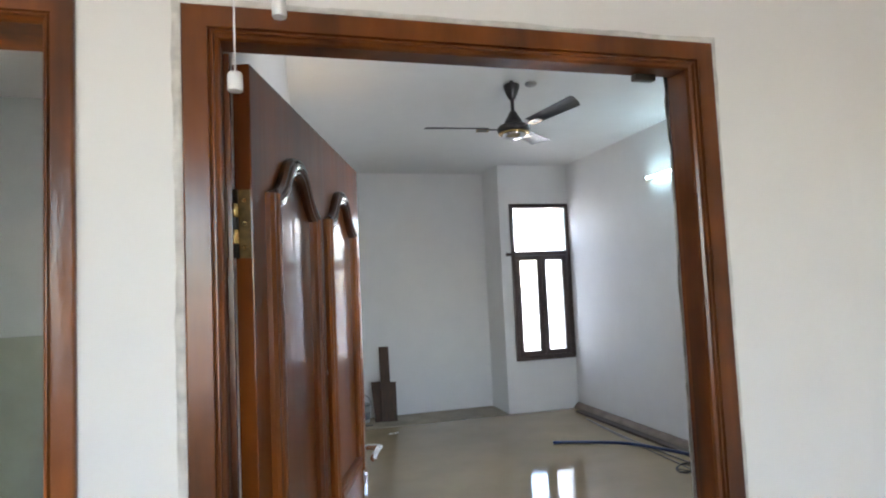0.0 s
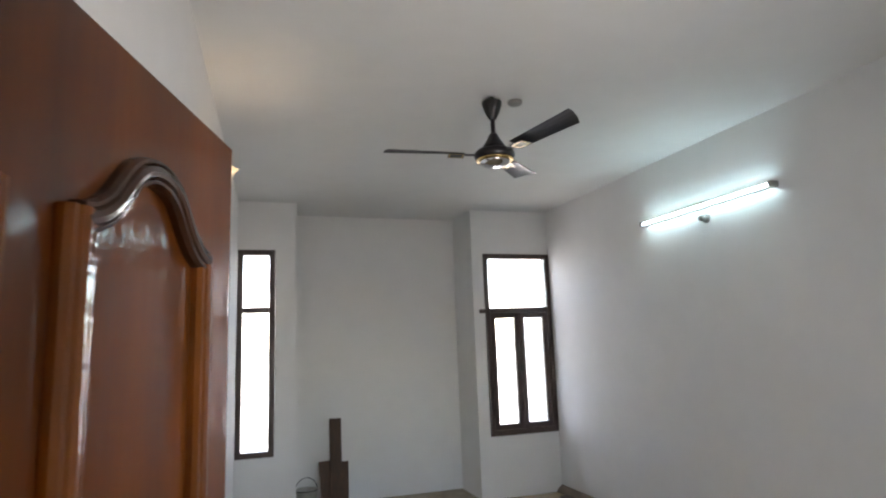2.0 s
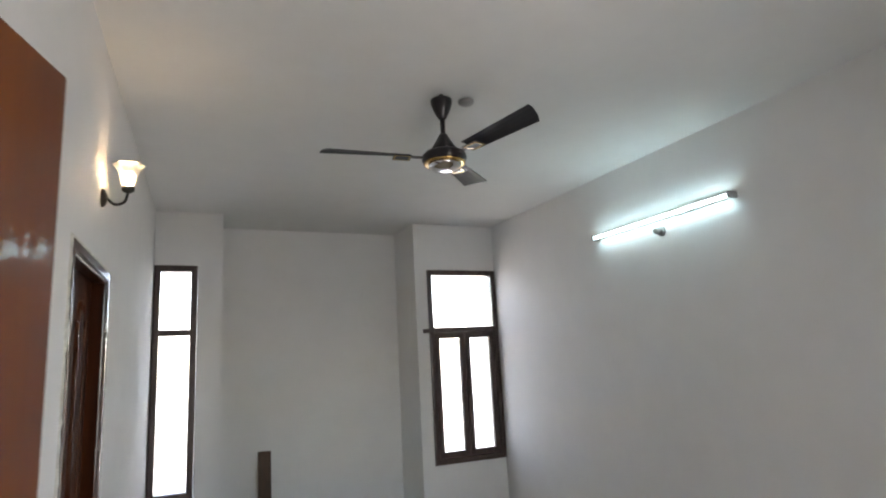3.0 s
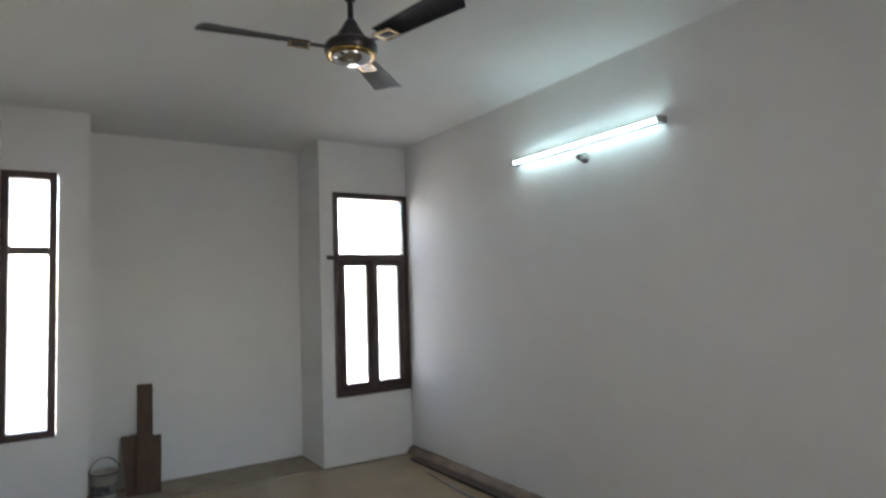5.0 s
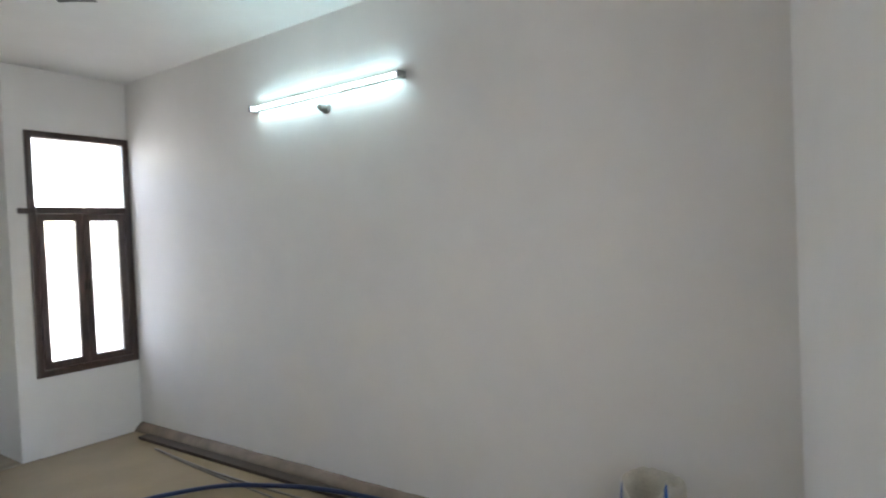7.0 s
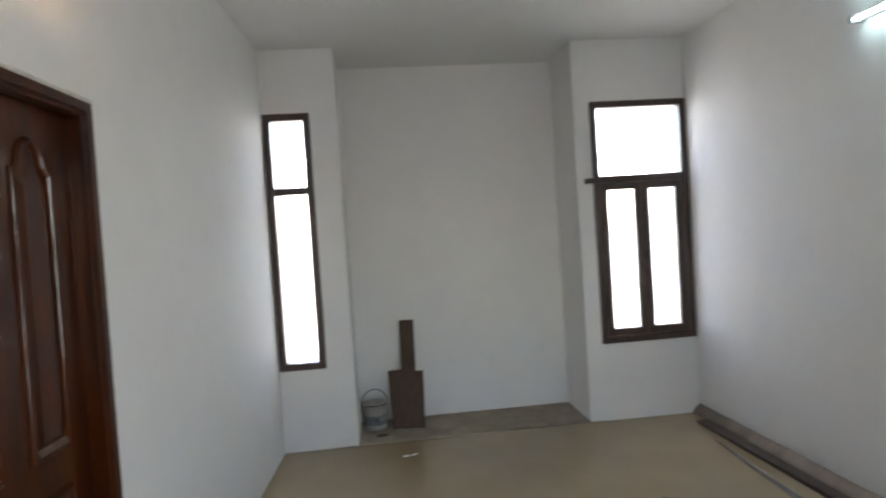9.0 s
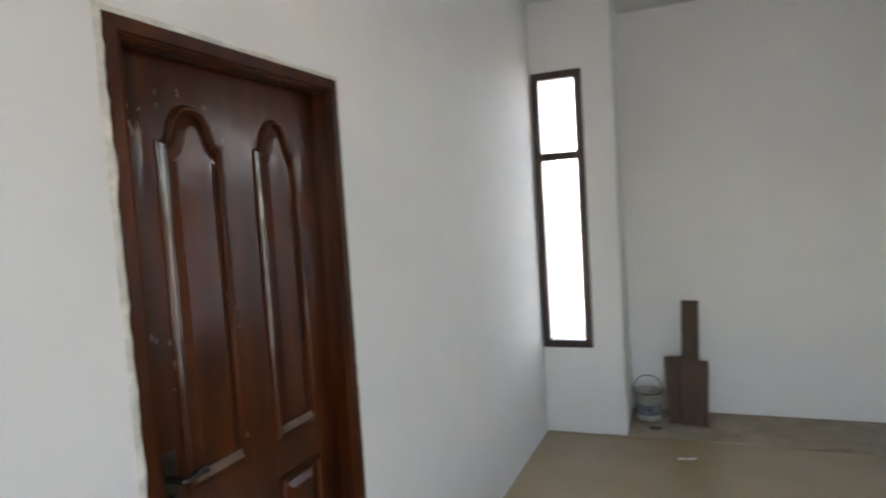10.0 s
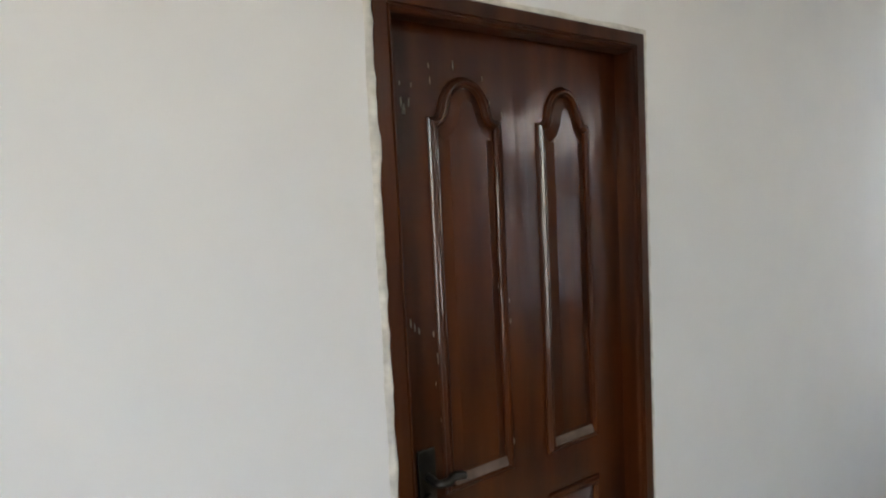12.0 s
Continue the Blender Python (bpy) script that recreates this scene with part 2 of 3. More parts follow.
def tube(bm, pts, r, sides=8, cap=True):
    """A pipe along pts; r may be one radius or one a point."""
    pts = [Vector(p) for p in pts]
    rs = r if isinstance(r, (list, tuple)) else [r] * len(pts)
    rings, up = [], None
    for i, p in enumerate(pts):
        d = (pts[min(i + 1, len(pts) - 1)] - pts[max(i - 1, 0)]).normalized()
        if up is None:
            up = d.orthogonal().normalized()
        up = (up - d * up.dot(d)).normalized()
        side = d.cross(up)
        rings.append([bm.verts.new(p + (up * math.cos(a) + side * math.sin(a)) * rs[i]) for a in (2 * math.pi * k / sides for k in range(sides))])
    for a, b in zip(rings, rings[1:]):
        for k in range(sides):
            bm.faces.new((a[k], a[(k + 1) % sides], b[(k + 1) % sides], b[k]))
    if cap:
        bm.faces.new(rings[0]), bm.faces.new(rings[-1])
    return bm


def lathe(bm, profile, sides=32, centre=(0, 0)):
    """A turned shape: profile points are (radius, z)."""
    rings = []
    for r, z in profile:
        rings.append([bm.verts.new((centre[0] + r * math.cos(a), centre[1] + r * math.sin(a), z)) for a in (2 * math.pi * k / sides for k in range(sides))])
    for a, b in zip(rings, rings[1:]):
        for k in range(sides):
            bm.faces.new((a[k], a[(k + 1) % sides], b[(k + 1) % sides], b[k]))
    bm.faces.new(rings[0]), bm.faces.new(rings[-1])
    return bm


def curve(pts, n=8):
    """A smooth line through pts."""
    P = [Vector(p) for p in pts]
    P = [P[0] * 2 - P[1], *P, P[-1] * 2 - P[-2]]
    out = []
    for i in range(1, len(P) - 2):
        for k in range(n):
            t = k / n
            a, b, c, d = P[i - 1:i + 3]
            out.append(0.5 * ((2 * b) + (c - a) * t + (2 * a - 5 * b + 4 * c - d) * t * t + (3 * b - a - 3 * c + d) * t ** 3))
    return [*out, P[-2]]


# ---- the room's shell ----
H = 2.90
XR, YW, YB = 3.15, 8.90, 9.45
lx = lambda y: -0.28 + (y - 3.5) * 0.255 / 5.4

tagged(part("floor", prism(bmesh.new(), [(-0.45, 3.38), (3.4, 3.38), (3.4, 8.90), (-0.2, 8.90)], -0.12, 0.0), TILE), kind="structure")
tagged(part("recess_floor", prism(bmesh.new(), [(0.355, 8.90), (2.40, 8.90), (2.40, 9.6), (0.355, 9.6)], -0.12, 0.006), CEMENT), kind="structure")
ceil = bmesh.new()
prism(ceil, [(-0.6, 3.36), (3.35, 3.36), (3.35, 9.02), (-0.3, 9.02)], H, H + 0.15)
prism(ceil, [(0.36, 9.02), (2.39, 9.02), (2.39, 9.6), (0.36, 9.6)], H, H + 0.15)
tagged(part("ceiling", ceil, CEILING), kind="structure")

UL = lambda y: (y - 3.4) / math.cos(math.atan2(0.255, 5.4))
D2A, D2B, DH = UL(5.745), UL(6.540), 2.00
wall_left, ML = wall("wall_left", lx(3.4), 3.4, lx(9.6), 9.6, 0.15, 0, H, [(D2A, D2B, 0, DH)])
wall_right, MR = wall("wall_right", XR, 9.6, XR, 3.4, 0.2, 0, H)
wall_window_left, MWL = wall("wall_window_left", -0.025, YW, 0.505, YW, 0.15, 0, H, [(0.0, 0.338, 0.592, 2.442)])
wall_window_right, MWR = wall("wall_window_right", 2.268, YW, XR, YW, 0.15, 0, H, [(0.122, 0.882, 0.592, 2.436)])
tagged(boxed("recess_side", (0.355, 0.505, 9.05, 9.6, 0, H), PLASTER), kind="structure")
tagged(boxed("recess_side", (2.268, 2.385, 9.05, 9.6, 0, H), PLASTER), kind="structure")
tagged(boxed("recess_back", (0.505, 2.268, YB, 9.6, 0, H), PLASTER), kind="structure")
YH, YN = 3.33, 3.46
FX0, FX1, FH = -0.355, 0.582, 1.925
wall_near, MN = wall("wall_near", 0.90, YN, -1.9, YN, YN - YH, 0, H, [(0.90 - FX1, 0.90 - FX0, 0, FH), (0.90 + 0.496, 0.90 + 1.30, 0, FH)], HALLPAINT)
# this opening is unseen, added to light the left wall and the open door
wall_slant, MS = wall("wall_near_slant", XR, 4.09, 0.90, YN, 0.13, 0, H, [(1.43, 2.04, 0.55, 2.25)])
tagged(part("wall_near_end", prism(bmesh.new(), [(0.9, YH), (1.16, YH), (1.16, 3.401), (0.938, 3.335), (0.9, 3.459)], 0, H), HALLPAINT), kind="structure")

# ---- hall and wash room ----
tagged(boxed("hall_floor", (-2.4, 1.26, 0.6, 3.38, -0.12, 0.0), TILE), kind="structure")
tagged(boxed("hall_ceiling", (-2.4, 1.16, 0.6, 3.36, H, H + 0.15), CEILING), kind="structure")
# the back wall's opening is unseen, added to let daylight into the hall
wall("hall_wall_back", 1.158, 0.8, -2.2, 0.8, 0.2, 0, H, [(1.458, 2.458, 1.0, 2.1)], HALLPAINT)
wall("hall_wall_side", -2.2, 0.6, -2.2, 3.34, 0.2, 0, H, (), HALLPAINT)
wall("hall_wall_side", 1.158, 3.33, 1.158, 0.6, 0.1, 0, H, (), HALLPAINT)
tagged(boxed("wash_floor", (-2.1, -0.45, 3.44, 5.6, -0.12, -0.01), TILE), kind="structure")
tagged(boxed("wash_ceiling", (-2.1, -0.44, 3.60, 5.7, 2.45, 2.55), CEILING), kind="structure")
wall("wash_wall", -1.9, 3.4, -1.9, 5.5, 0.15, 0, 2.5, (), WASHPAINT)
wall("wash_wall", -2.0, 5.5, -0.3, 5.5, 0.15, 0, 2.5, [(0.75, 0.93, 1.6, 1.8)], WASHPAINT)
tagged(boxed("wash_tiles", (-1.899, -0.46, 5.47, 5.5, 0, 1.35), BATHTILE), kind="structure")
tagged(boxed("wash_tiles", (-1.9, -1.87, 3.62, 5.47, 0, 1.35), BATHTILE), kind="structure")
# plain walls that close the space behind the inner door
wall("closed_room_wall", -1.9, 5.65, -1.9, 8.6, 0.15, 0, 2.6)
wall("closed_room_wall", -1.9, 8.5, -0.2, 8.5, 0.15, 0, 2.6)
tagged(boxed("closed_room_ceiling", (-2.05, -0.40, 5.71, 8.65, 2.6, 2.7), CEILING), kind="structure")
tagged(boxed("closed_room_floor", (-2.05, -0.30, 5.66, 8.65, -0.12, -0.004), TILE), kind="structure")

# ---- doors ----
def door_frame(name, m, u0, u1, z1, depth0, depth1, material, label, w=0.075, rebate=0.85, head=1.0):
    """A moulded wooden door frame with a rebate, round three sides of the opening."""
    g = group_at(name, m, label, "door frame")
    d0, d1 = depth0, depth1
    prof = [(0, d0 + 0.003), (w * 0.05, d0), (w * 0.68, d0), (w * 0.71, d0 + 0.005), (w * 0.75, d0 + 0.004), (w * 0.78, d0 + 0.001), (w * 0.83, d0 + 0.001), (w * 0.86, d0 + 0.006),
            (w * 0.95, d0 + 0.009), (w, d0 + 0.015), (w, d0 + (d1 - d0) * 0.42), (w * rebate, d0 + (d1 - d0) * 0.42), (w * rebate, d1), (0, d1)]
    part("frame", frame_sweep(bmesh.new(), prof, u0, u1, 0, z1, closed=False, head=head), material, g)
    return g


def ragged_edge(name, m, u0, u1, z1, depth, side=-1, wide=0.009):
    """The uneven plaster line round a door frame."""
    bm = bmesh.new()
    path = []
    def run(a, b):
        n = max(2, int(math.dist(a, b) / 0.025))
        return [(a[0] + (b[0] - a[0]) * i / n, a[1] + (b[1] - a[1]) * i / n) for i in range(n)]
    path = run((u0, 0), (u0, z1)) + run((u0, z1), (u1, z1)) + run((u1, z1), (u1, 0)) + [(u1, 0)]
    cx = (u0 + u1) / 2
    rows = []
    for u, z in path:
        k = noise.noise((u * 9, z * 9, 3.0)) * 0.008 + noise.noise((u * 50, z * 50, 1.0)) * 0.004
        su, sz = (1 if u < cx else -1), 0
        if z >= z1 - 1e-6 and u0 < u < u1:
            su, sz = 0, -1
        elif z >= z1 - 1e-6:
            sz = -1
        a, b = wide * 0.4 + k, wide + k * 0.5
        h = side * (0.006 + 0.004 * noise.noise((u * 30, z * 30, 7.0)))
        rows.append([bm.verts.new((u + su * o, depth + d, z + sz * o)) for o, d in ((-b, 0.0), (-b * 0.6, h), (a * 0.6, h), (a, 0.0))])
    for p, q in zip(rows, rows[1:]):
        for i in range(3):
            bm.faces.new((p[i], q[i], q[i + 1], p[i + 1]))
    return tagged(part(name, bm, RAW, m=m, smooth=True), kind="structure")


def arch_outline(w, h, rise):
    """A panel's outline: upright sides, stepped shoulders and a rounded top. Origin at the lower left."""
    s = [(0, 0), (0, h - rise), (0.06 * w, h - rise + 0.001), (0.115 * w, h - 0.92 * rise)]
    s += [(0.155 * w, h - 0.78 * rise), (0.175 * w, h - 0.62 * rise), (0.20 * w, h - 0.44 * rise), (0.25 * w, h - 0.26 * rise), (0.32 * w, h - 0.115 * rise), (0.41 * w, h - 0.03 * rise), (0.5 * w, h)]
    return s + [(w - x, z) for x, z in reversed(s[:-1])]


def offset(pts, d):
    """The closed outline pts moved outwards by d (clockwise outline)."""
    out, n = [], len(pts)
    for i in range(n):
        a, b, c = Vector(pts[i - 1]), Vector(pts[i]), Vector(pts[(i + 1) % n])
        e, f = (b - a).normalized(), (c - b).normalized()
        n1, n2 = Vector((-e.y, e.x)), Vector((-f.y, f.x))
        v = (n1 + n2).normalized()
        out.append(b + v * d / max(0.55, v.dot(n1)))
    return out


def moulding(bm, pts, y, width, height, sign):
    """A ribbed moulding along the closed outline pts (u, z), standing off the face y towards sign."""
    prof = [(-0.5, 0), (-0.46, 0.55), (-0.34, 0.75), (-0.24, 0.55), (-0.12, 0.95), (0.06, 1.0), (0.2, 0.7), (0.28, 0.5), (0.36, 0.62), (0.46, 0.45), (0.5, 0)]
    rings = [[bm.verts.new((p.x, y + sign * height * h, p.y)) for p in offset(pts, o * width)] for o, h in prof]
    n = len(pts)
    for a, b in zip(rings, rings[1:]):
        for i in range(n):
            bm.faces.new((a[i], a[(i + 1) % n], b[(i + 1) % n], b[i]))


def strip(bm, line, width, height, y, sign, nick=0.0):
    """A reeded strip along the open line of (u, z) points, with sawn ends."""
    prof = [(-0.5, 0), (-0.5, 0.45), (-0.42, 0.78), (-0.30, 0.82), (-0.26, 0.62), (-0.18, 0.92), (0.0, 1.0), (0.18, 0.92), (0.26, 0.62), (0.30, 0.82), (0.42, 0.78), (0.5, 0.45), (0.5, 0)]
    rings = []
    P = [Vector(p) for p in line]
    for i, p in enumerate(P):
        d = (P[min(i + 1, len(P) - 1)] - P[max(i - 1, 0)]).normalized()
        n = Vector((-d.y, d.x))
        k = 1 + nick * (noise.noise((p.x * 90, p.y * 90, 2.0)))
        rings.append([bm.verts.new((p.x + n.x * o * width, y + sign * height * h * (k if h > 0.5 else 1), p.y + n.y * o * width)) for o, h in prof])
    for a, b in zip(rings, rings[1:]):
        for j in range(len(prof) - 1):
            bm.faces.new((a[j], a[j + 1], b[j + 1], b[j]))
    bm.faces.new(rings[0]), bm.faces.new(rings[-1])
    return bm


def carved_surround(g, u, z0, w, h, rise, wide, y, sign, height, material):
    """Two reeded uprights and a sill with a carved bell arch that stands on the uprights."""
    zs = z0 + h - rise
    for a in (u, u + w):
        bm = strip(bmesh.new(), [(a, z0 + k * (zs + 0.010 - z0) / 40) for k in range(41)], wide[0], height, y, sign, 0.05)
        part("upright_moulding", bm, MOULDWOOD, g, "orange-brown reeded moulding")
    part("sill_moulding", strip(bmesh.new(), [(u + wide[0] / 2, z0 + 0.02), (u + w - wide[0] / 2, z0 + 0.02)], 0.040, height * 0.9, y, sign), material, g)
    half = [(0.505, 0.0), (0.46, 0.03), (0.40, 0.11), (0.34, 0.24), (0.29, 0.40), (0.245, 0.57), (0.20, 0.74), (0.15, 0.87), (0.08, 0.965), (0.0, 1.0)]
    pts = [(u + w / 2 - a * w, zs + b * rise) for a, b in half] + [(u + w / 2 + a * w, zs + b * rise) for a, b in reversed(half[:-1])]
    line = [(p.x, p.y) for p in curve([(a, b, 0) for a, b in pts], 3)]
    part("arch_moulding", strip(bmesh.new(), line, wide[1], height * 1.05, y, sign), ARCHWOOD, g, "dark brown carved arch moulding")


def raised_panel(bm, pts, y, sign, high=0.006, slope=0.028):
    rings = [[bm.verts.new((p[0], y + sign * h, p[1])) for p in offset(pts, o)] for o, h in ((-0.010, 0.0), (-0.010 - slope, high))]
    n = len(pts)
    for i in range(n):
        bm.faces.new((rings[0][i], rings[0][(i + 1) % n], rings[1][(i + 1) % n], rings[1][i]))
    bm.faces.new(rings[1])


def door_leaf(name, m, width, height, material, label, panels, low, thick=0.035, sign=-1, mould=0.034, proud=0.014, top=0.085, rise=0.125, carved=None, lit_ledge=False):
    """A panelled leaf from u = 0 to width; its carved face looks towards sign along y. panels: (u, width) of the pair."""
    g = group_at(name, m, label, "door")
    y0 = 0.0
    part("board", box(bmesh.new(), 0, width, min(0, -sign * thick), max(0, -sign * thick), 0.008, height, 0.002), material, g)
    for u, w in panels:
        for z0, h, arch in ((low[1], height - top - low[1], rise), (0.14, low[0] - 0.14, 0.0)):
            pts = arch_outline(w, h, arch) if arch else [(0, 0), (0, h), (w, h), (w, 0)]
            pts = [(u + a, z0 + b) for a, b in pts]
            if carved and arch:
                carved_surround(g, u, z0, w, h, arch, carved, y0, sign, proud, material)
                continue
            bm = bmesh.new()
            moulding(bm, pts, y0, mould, proud, sign)
            part("moulding", bm, material, g, smooth=False)
            # a paler strip paints the highlight on the panel's lower bevel
            if lit_ledge:
                bm = bmesh.new()
                vs = [bm.verts.new(q) for a in (u + 0.012, u + w - 0.012) for q in ((a, y0 + sign * proud * 0.98, z0 + 0.006), (a, y0 + sign * 0.006, z0 + 0.026), (a, y0 + sign * 0.004, z0 + 0.022), (a, y0 + sign * proud * 0.7, z0 + 0.003))]
                for q in ((0, 1, 2, 3), (4, 5, 6, 7), (0, 1, 5, 4), (1, 2, 6, 5), (2, 3, 7, 6), (3, 0, 4, 7)):
                    bm.faces.new([vs[k] for k in q])
                part("ledge_glint", bm, LEDGEGLINT, g, "paler brown strip, the lower moulding's highlight put into colour")
            bm = bmesh.new()
            raised_panel(bm, pts, y0, sign, 0.010)
            part("panel", bm, material, g)
    return g


def lever_handle(g, u, z, sign, along, material, down=0.12, up=0.10, reach=1.0):
    """A lever on a long plate. along: +1 or -1, the way the lever points."""
    bm = box(bmesh.new(), u - 0.022, u + 0.022, min(0, sign * 0.006), max(0, sign * 0.006), z - down, z + up, 0.003)
    part("handle_plate", bm, material, g, "tarnished metal handle plate")
    bm = tube(bmesh.new(), curve([(u, sign * 0.004, z + 0.02), (u, sign * 0.045, z + 0.02), (u + along * 0.02, sign * 0.055, z + 0.022), (u + along * 0.07 * reach, sign * 0.056, z + 0.03), (u + along * 0.125 * reach, sign * 0.052, z + 0.022)], 5),
              0.009, 10)
    part("lever", bm, material, g, "curved metal lever", smooth=True)
    bm = box(bmesh.new(), u - 0.006, u + 0.006, min(0, sign * 0.012), max(0, sign * 0.012), z - down * 0.7, z - down * 0.45, 0.002)
    part("keyhole_cover", bm, material, g)


def hinge(g, m_y, z):
    h = part("hinge", tube(bmesh.new(), [(-0.008, m_y, z - 0.055), (-0.008, m_y, z + 0.055)], 0.0058, 12), BLACKMETAL, g, "dark butt hinge with brass knuckles", smooth=True)
    for k in (-0.021, 0.021):
        part("knuckle", lathe(bmesh.new(), [(0.0066, z + k - 0.0115), (0.0075, z + k - 0.0105), (0.0075, z + k + 0.0105), (0.0066, z + k + 0.0115)], 16, (-0.008, m_y)), GOLD, h, "brass knuckle", smooth=True)
    boxed("hinge_plate", (-0.0025, -0.0002, 0.002, 0.0205, z - 0.055, z + 0.055), TARNISH, h, "tarnished brass hinge plate")
    for k in (-0.038, 0.0, 0.038):
        part("screw", tube(bmesh.new(), [(-0.0024, 0.012, z + k), (-0.0036, 0.012, z + k)], 0.0038, 10), GOLD, h)


def pale_marks(g, spots, material):
    """Small splashes and scratches of old paint, and painted highlights, on a leaf's face: (u, z, length, width)."""
    bm = bmesh.new()
    for u, z, l, w in spots:
        k = random.uniform(-0.25, 0.25)
        prism_pts = [(u - w / 2, z - l / 2), (u + w * 0.2, z - l * 0.6), (u + w / 2, z - l * 0.1), (u + w * 0.3 + k * l * 0.3, z + l / 2), (u - w * 0.4 + k * l * 0.3, z + l * 0.4)]
        lo = [bm.verts.new((x, -0.0002, y)) for x, y in prism_pts]
        hi = [bm.verts.new((x, -0.0012, y)) for x, y in prism_pts]
        bm.faces.new(hi), bm.faces.new(lo)
        for a in range(5):
            bm.faces.new((lo[a], lo[(a + 1) % 5], hi[(a + 1) % 5], hi[a]))
    part("pale_marks", bm, material, g, "pale scratches and paint splashes, with painted highlights high on the inner door")


# the entry door, opened into the room
MH = pose(0, 0, 0)
frame1 = door_frame("entry_door_frame", MH, FX0, FX1, FH, YH - 0.012, YN - 0.005, FRAMEWOOD, "brown varnished wooden door frame with grooved moulding in a white wall", 0.054, 0.05, 0.93)
ragged_edge("trim", MH, FX0, FX1, FH, YH, -1, 0.014)
ragged_edge("trim", MH, FX0, FX1, FH, YN, 1)
boxed("rebate_stop", (-0.3535, -0.2920, 3.377, 3.3985, 0.0, FH - 0.052), FRAMEWOOD, frame1)
boxed("strike_plate", (0.5775, 0.5795, 3.402, 3.440, 1.698, 1.706), CHIP, frame1, "small pale chip in the rebate")
LEAF = 0.916
ang = math.degrees(math.atan2(4.262 - 3.388, 0.020 + 0.262))
leaf = door_leaf("entry_door", pose(-0.262, 3.388, 0, 0, 0, ang), LEAF, 1.863, VARNISH,
                 "glossy red-brown varnished wooden door with arched panels, standing open", [(0.083, 0.277), (0.482, 0.300)], (0.86, 0.98), thick=0.029, proud=0.020, top=0.128, rise=0.085,
                 carved=(0.046, 0.034))
lever_handle(leaf, LEAF - 0.06, 1.0, -1, -1, CHROME)
for hz in (0.28, 0.95, 1.60):
    hinge(leaf, 0.026, hz)
    boxed("hinge_plate", (-0.3008, -0.2990, 3.352, 3.374, hz - 0.055, hz + 0.055), TARNISH, frame1, "tarnished brass hinge plate")
pale_marks(leaf, [(0.46, 1.30, 0.010, 0.004), (0.47, 0.92, 0.012, 0.004)], RAW)
boxed("door_catch", (0.440, 0.485, 3.362, 3.378, FH - 0.0625, FH - 0.0505), BLACKMETAL, frame1, "small metal door catch under the head", 0.002)
# the closed door in the long wall
door_frame("inner_door_frame", ML, D2A, D2B, DH, -0.008, 0.112, DARKWOOD, "dark red-brown varnished wooden door frame in a white wall", 0.046)
ragged_edge("trim", ML, D2A, D2B, DH, 0.0, -1, 0.014)
W2 = D2B - D2A - 0.044 - 0.032
leaf2 = door_leaf("inner_door", ML @ pose(D2A + 0.044, 0.058, 0), W2, DH - 0.040, DARKWOOD,
                  "dark brown varnished wooden door with arched panels, closed", [(0.119, 0.176), (0.431, 0.160)], (0.845, 0.972), mould=0.024, proud=0.013, top=0.113, rise=0.088, lit_ledge=True)
marks = [(0.044, 1.348, 0.018, 0.0030), (0.053, 1.338, 0.016, 0.0028), (0.063, 1.328, 0.014, 0.0028), (0.048, 1.80, 0.016, 0.0030), (0.055, 1.785, 0.020, 0.0030), (0.245, 1.03, 0.020, 0.0030),
         (0.215, 1.00, 0.012, 0.0020), (0.30, 1.60, 0.008, 0.0020), (0.52, 1.34, 0.008, 0.0024), (0.135, 1.10, 0.006, 0.0020)]
# these random marks put the highlights near the leaf's top into pale colour
marks += [(random.uniform(0.03, 0.32), random.uniform(1.77, 1.90), random.uniform(0.008, 0.022), random.uniform(0.0012, 0.0022)) for _ in range(14)]
marks += [(u + random.uniform(-0.006, 0.006), random.uniform(1.0, 1.45), random.uniform(0.005, 0.016), random.uniform(0.0012, 0.0022)) for u in (0.104, 0.282, 0.310) for _ in range(6)]
pale_marks(leaf2, marks, CHIP)
lever_handle(leaf2, 0.062, 0.995, -1, 1, BLACKMETAL, 0.035, 0.080, 0.50)
# the wash room's frame in the hall
door_frame("wash_door_frame", MH, -1.30, -0.496, FH, YH - 0.012, YH + 0.125, FRAMEWOOD, "brown varnished wooden door frame of a dim wash room", 0.042)

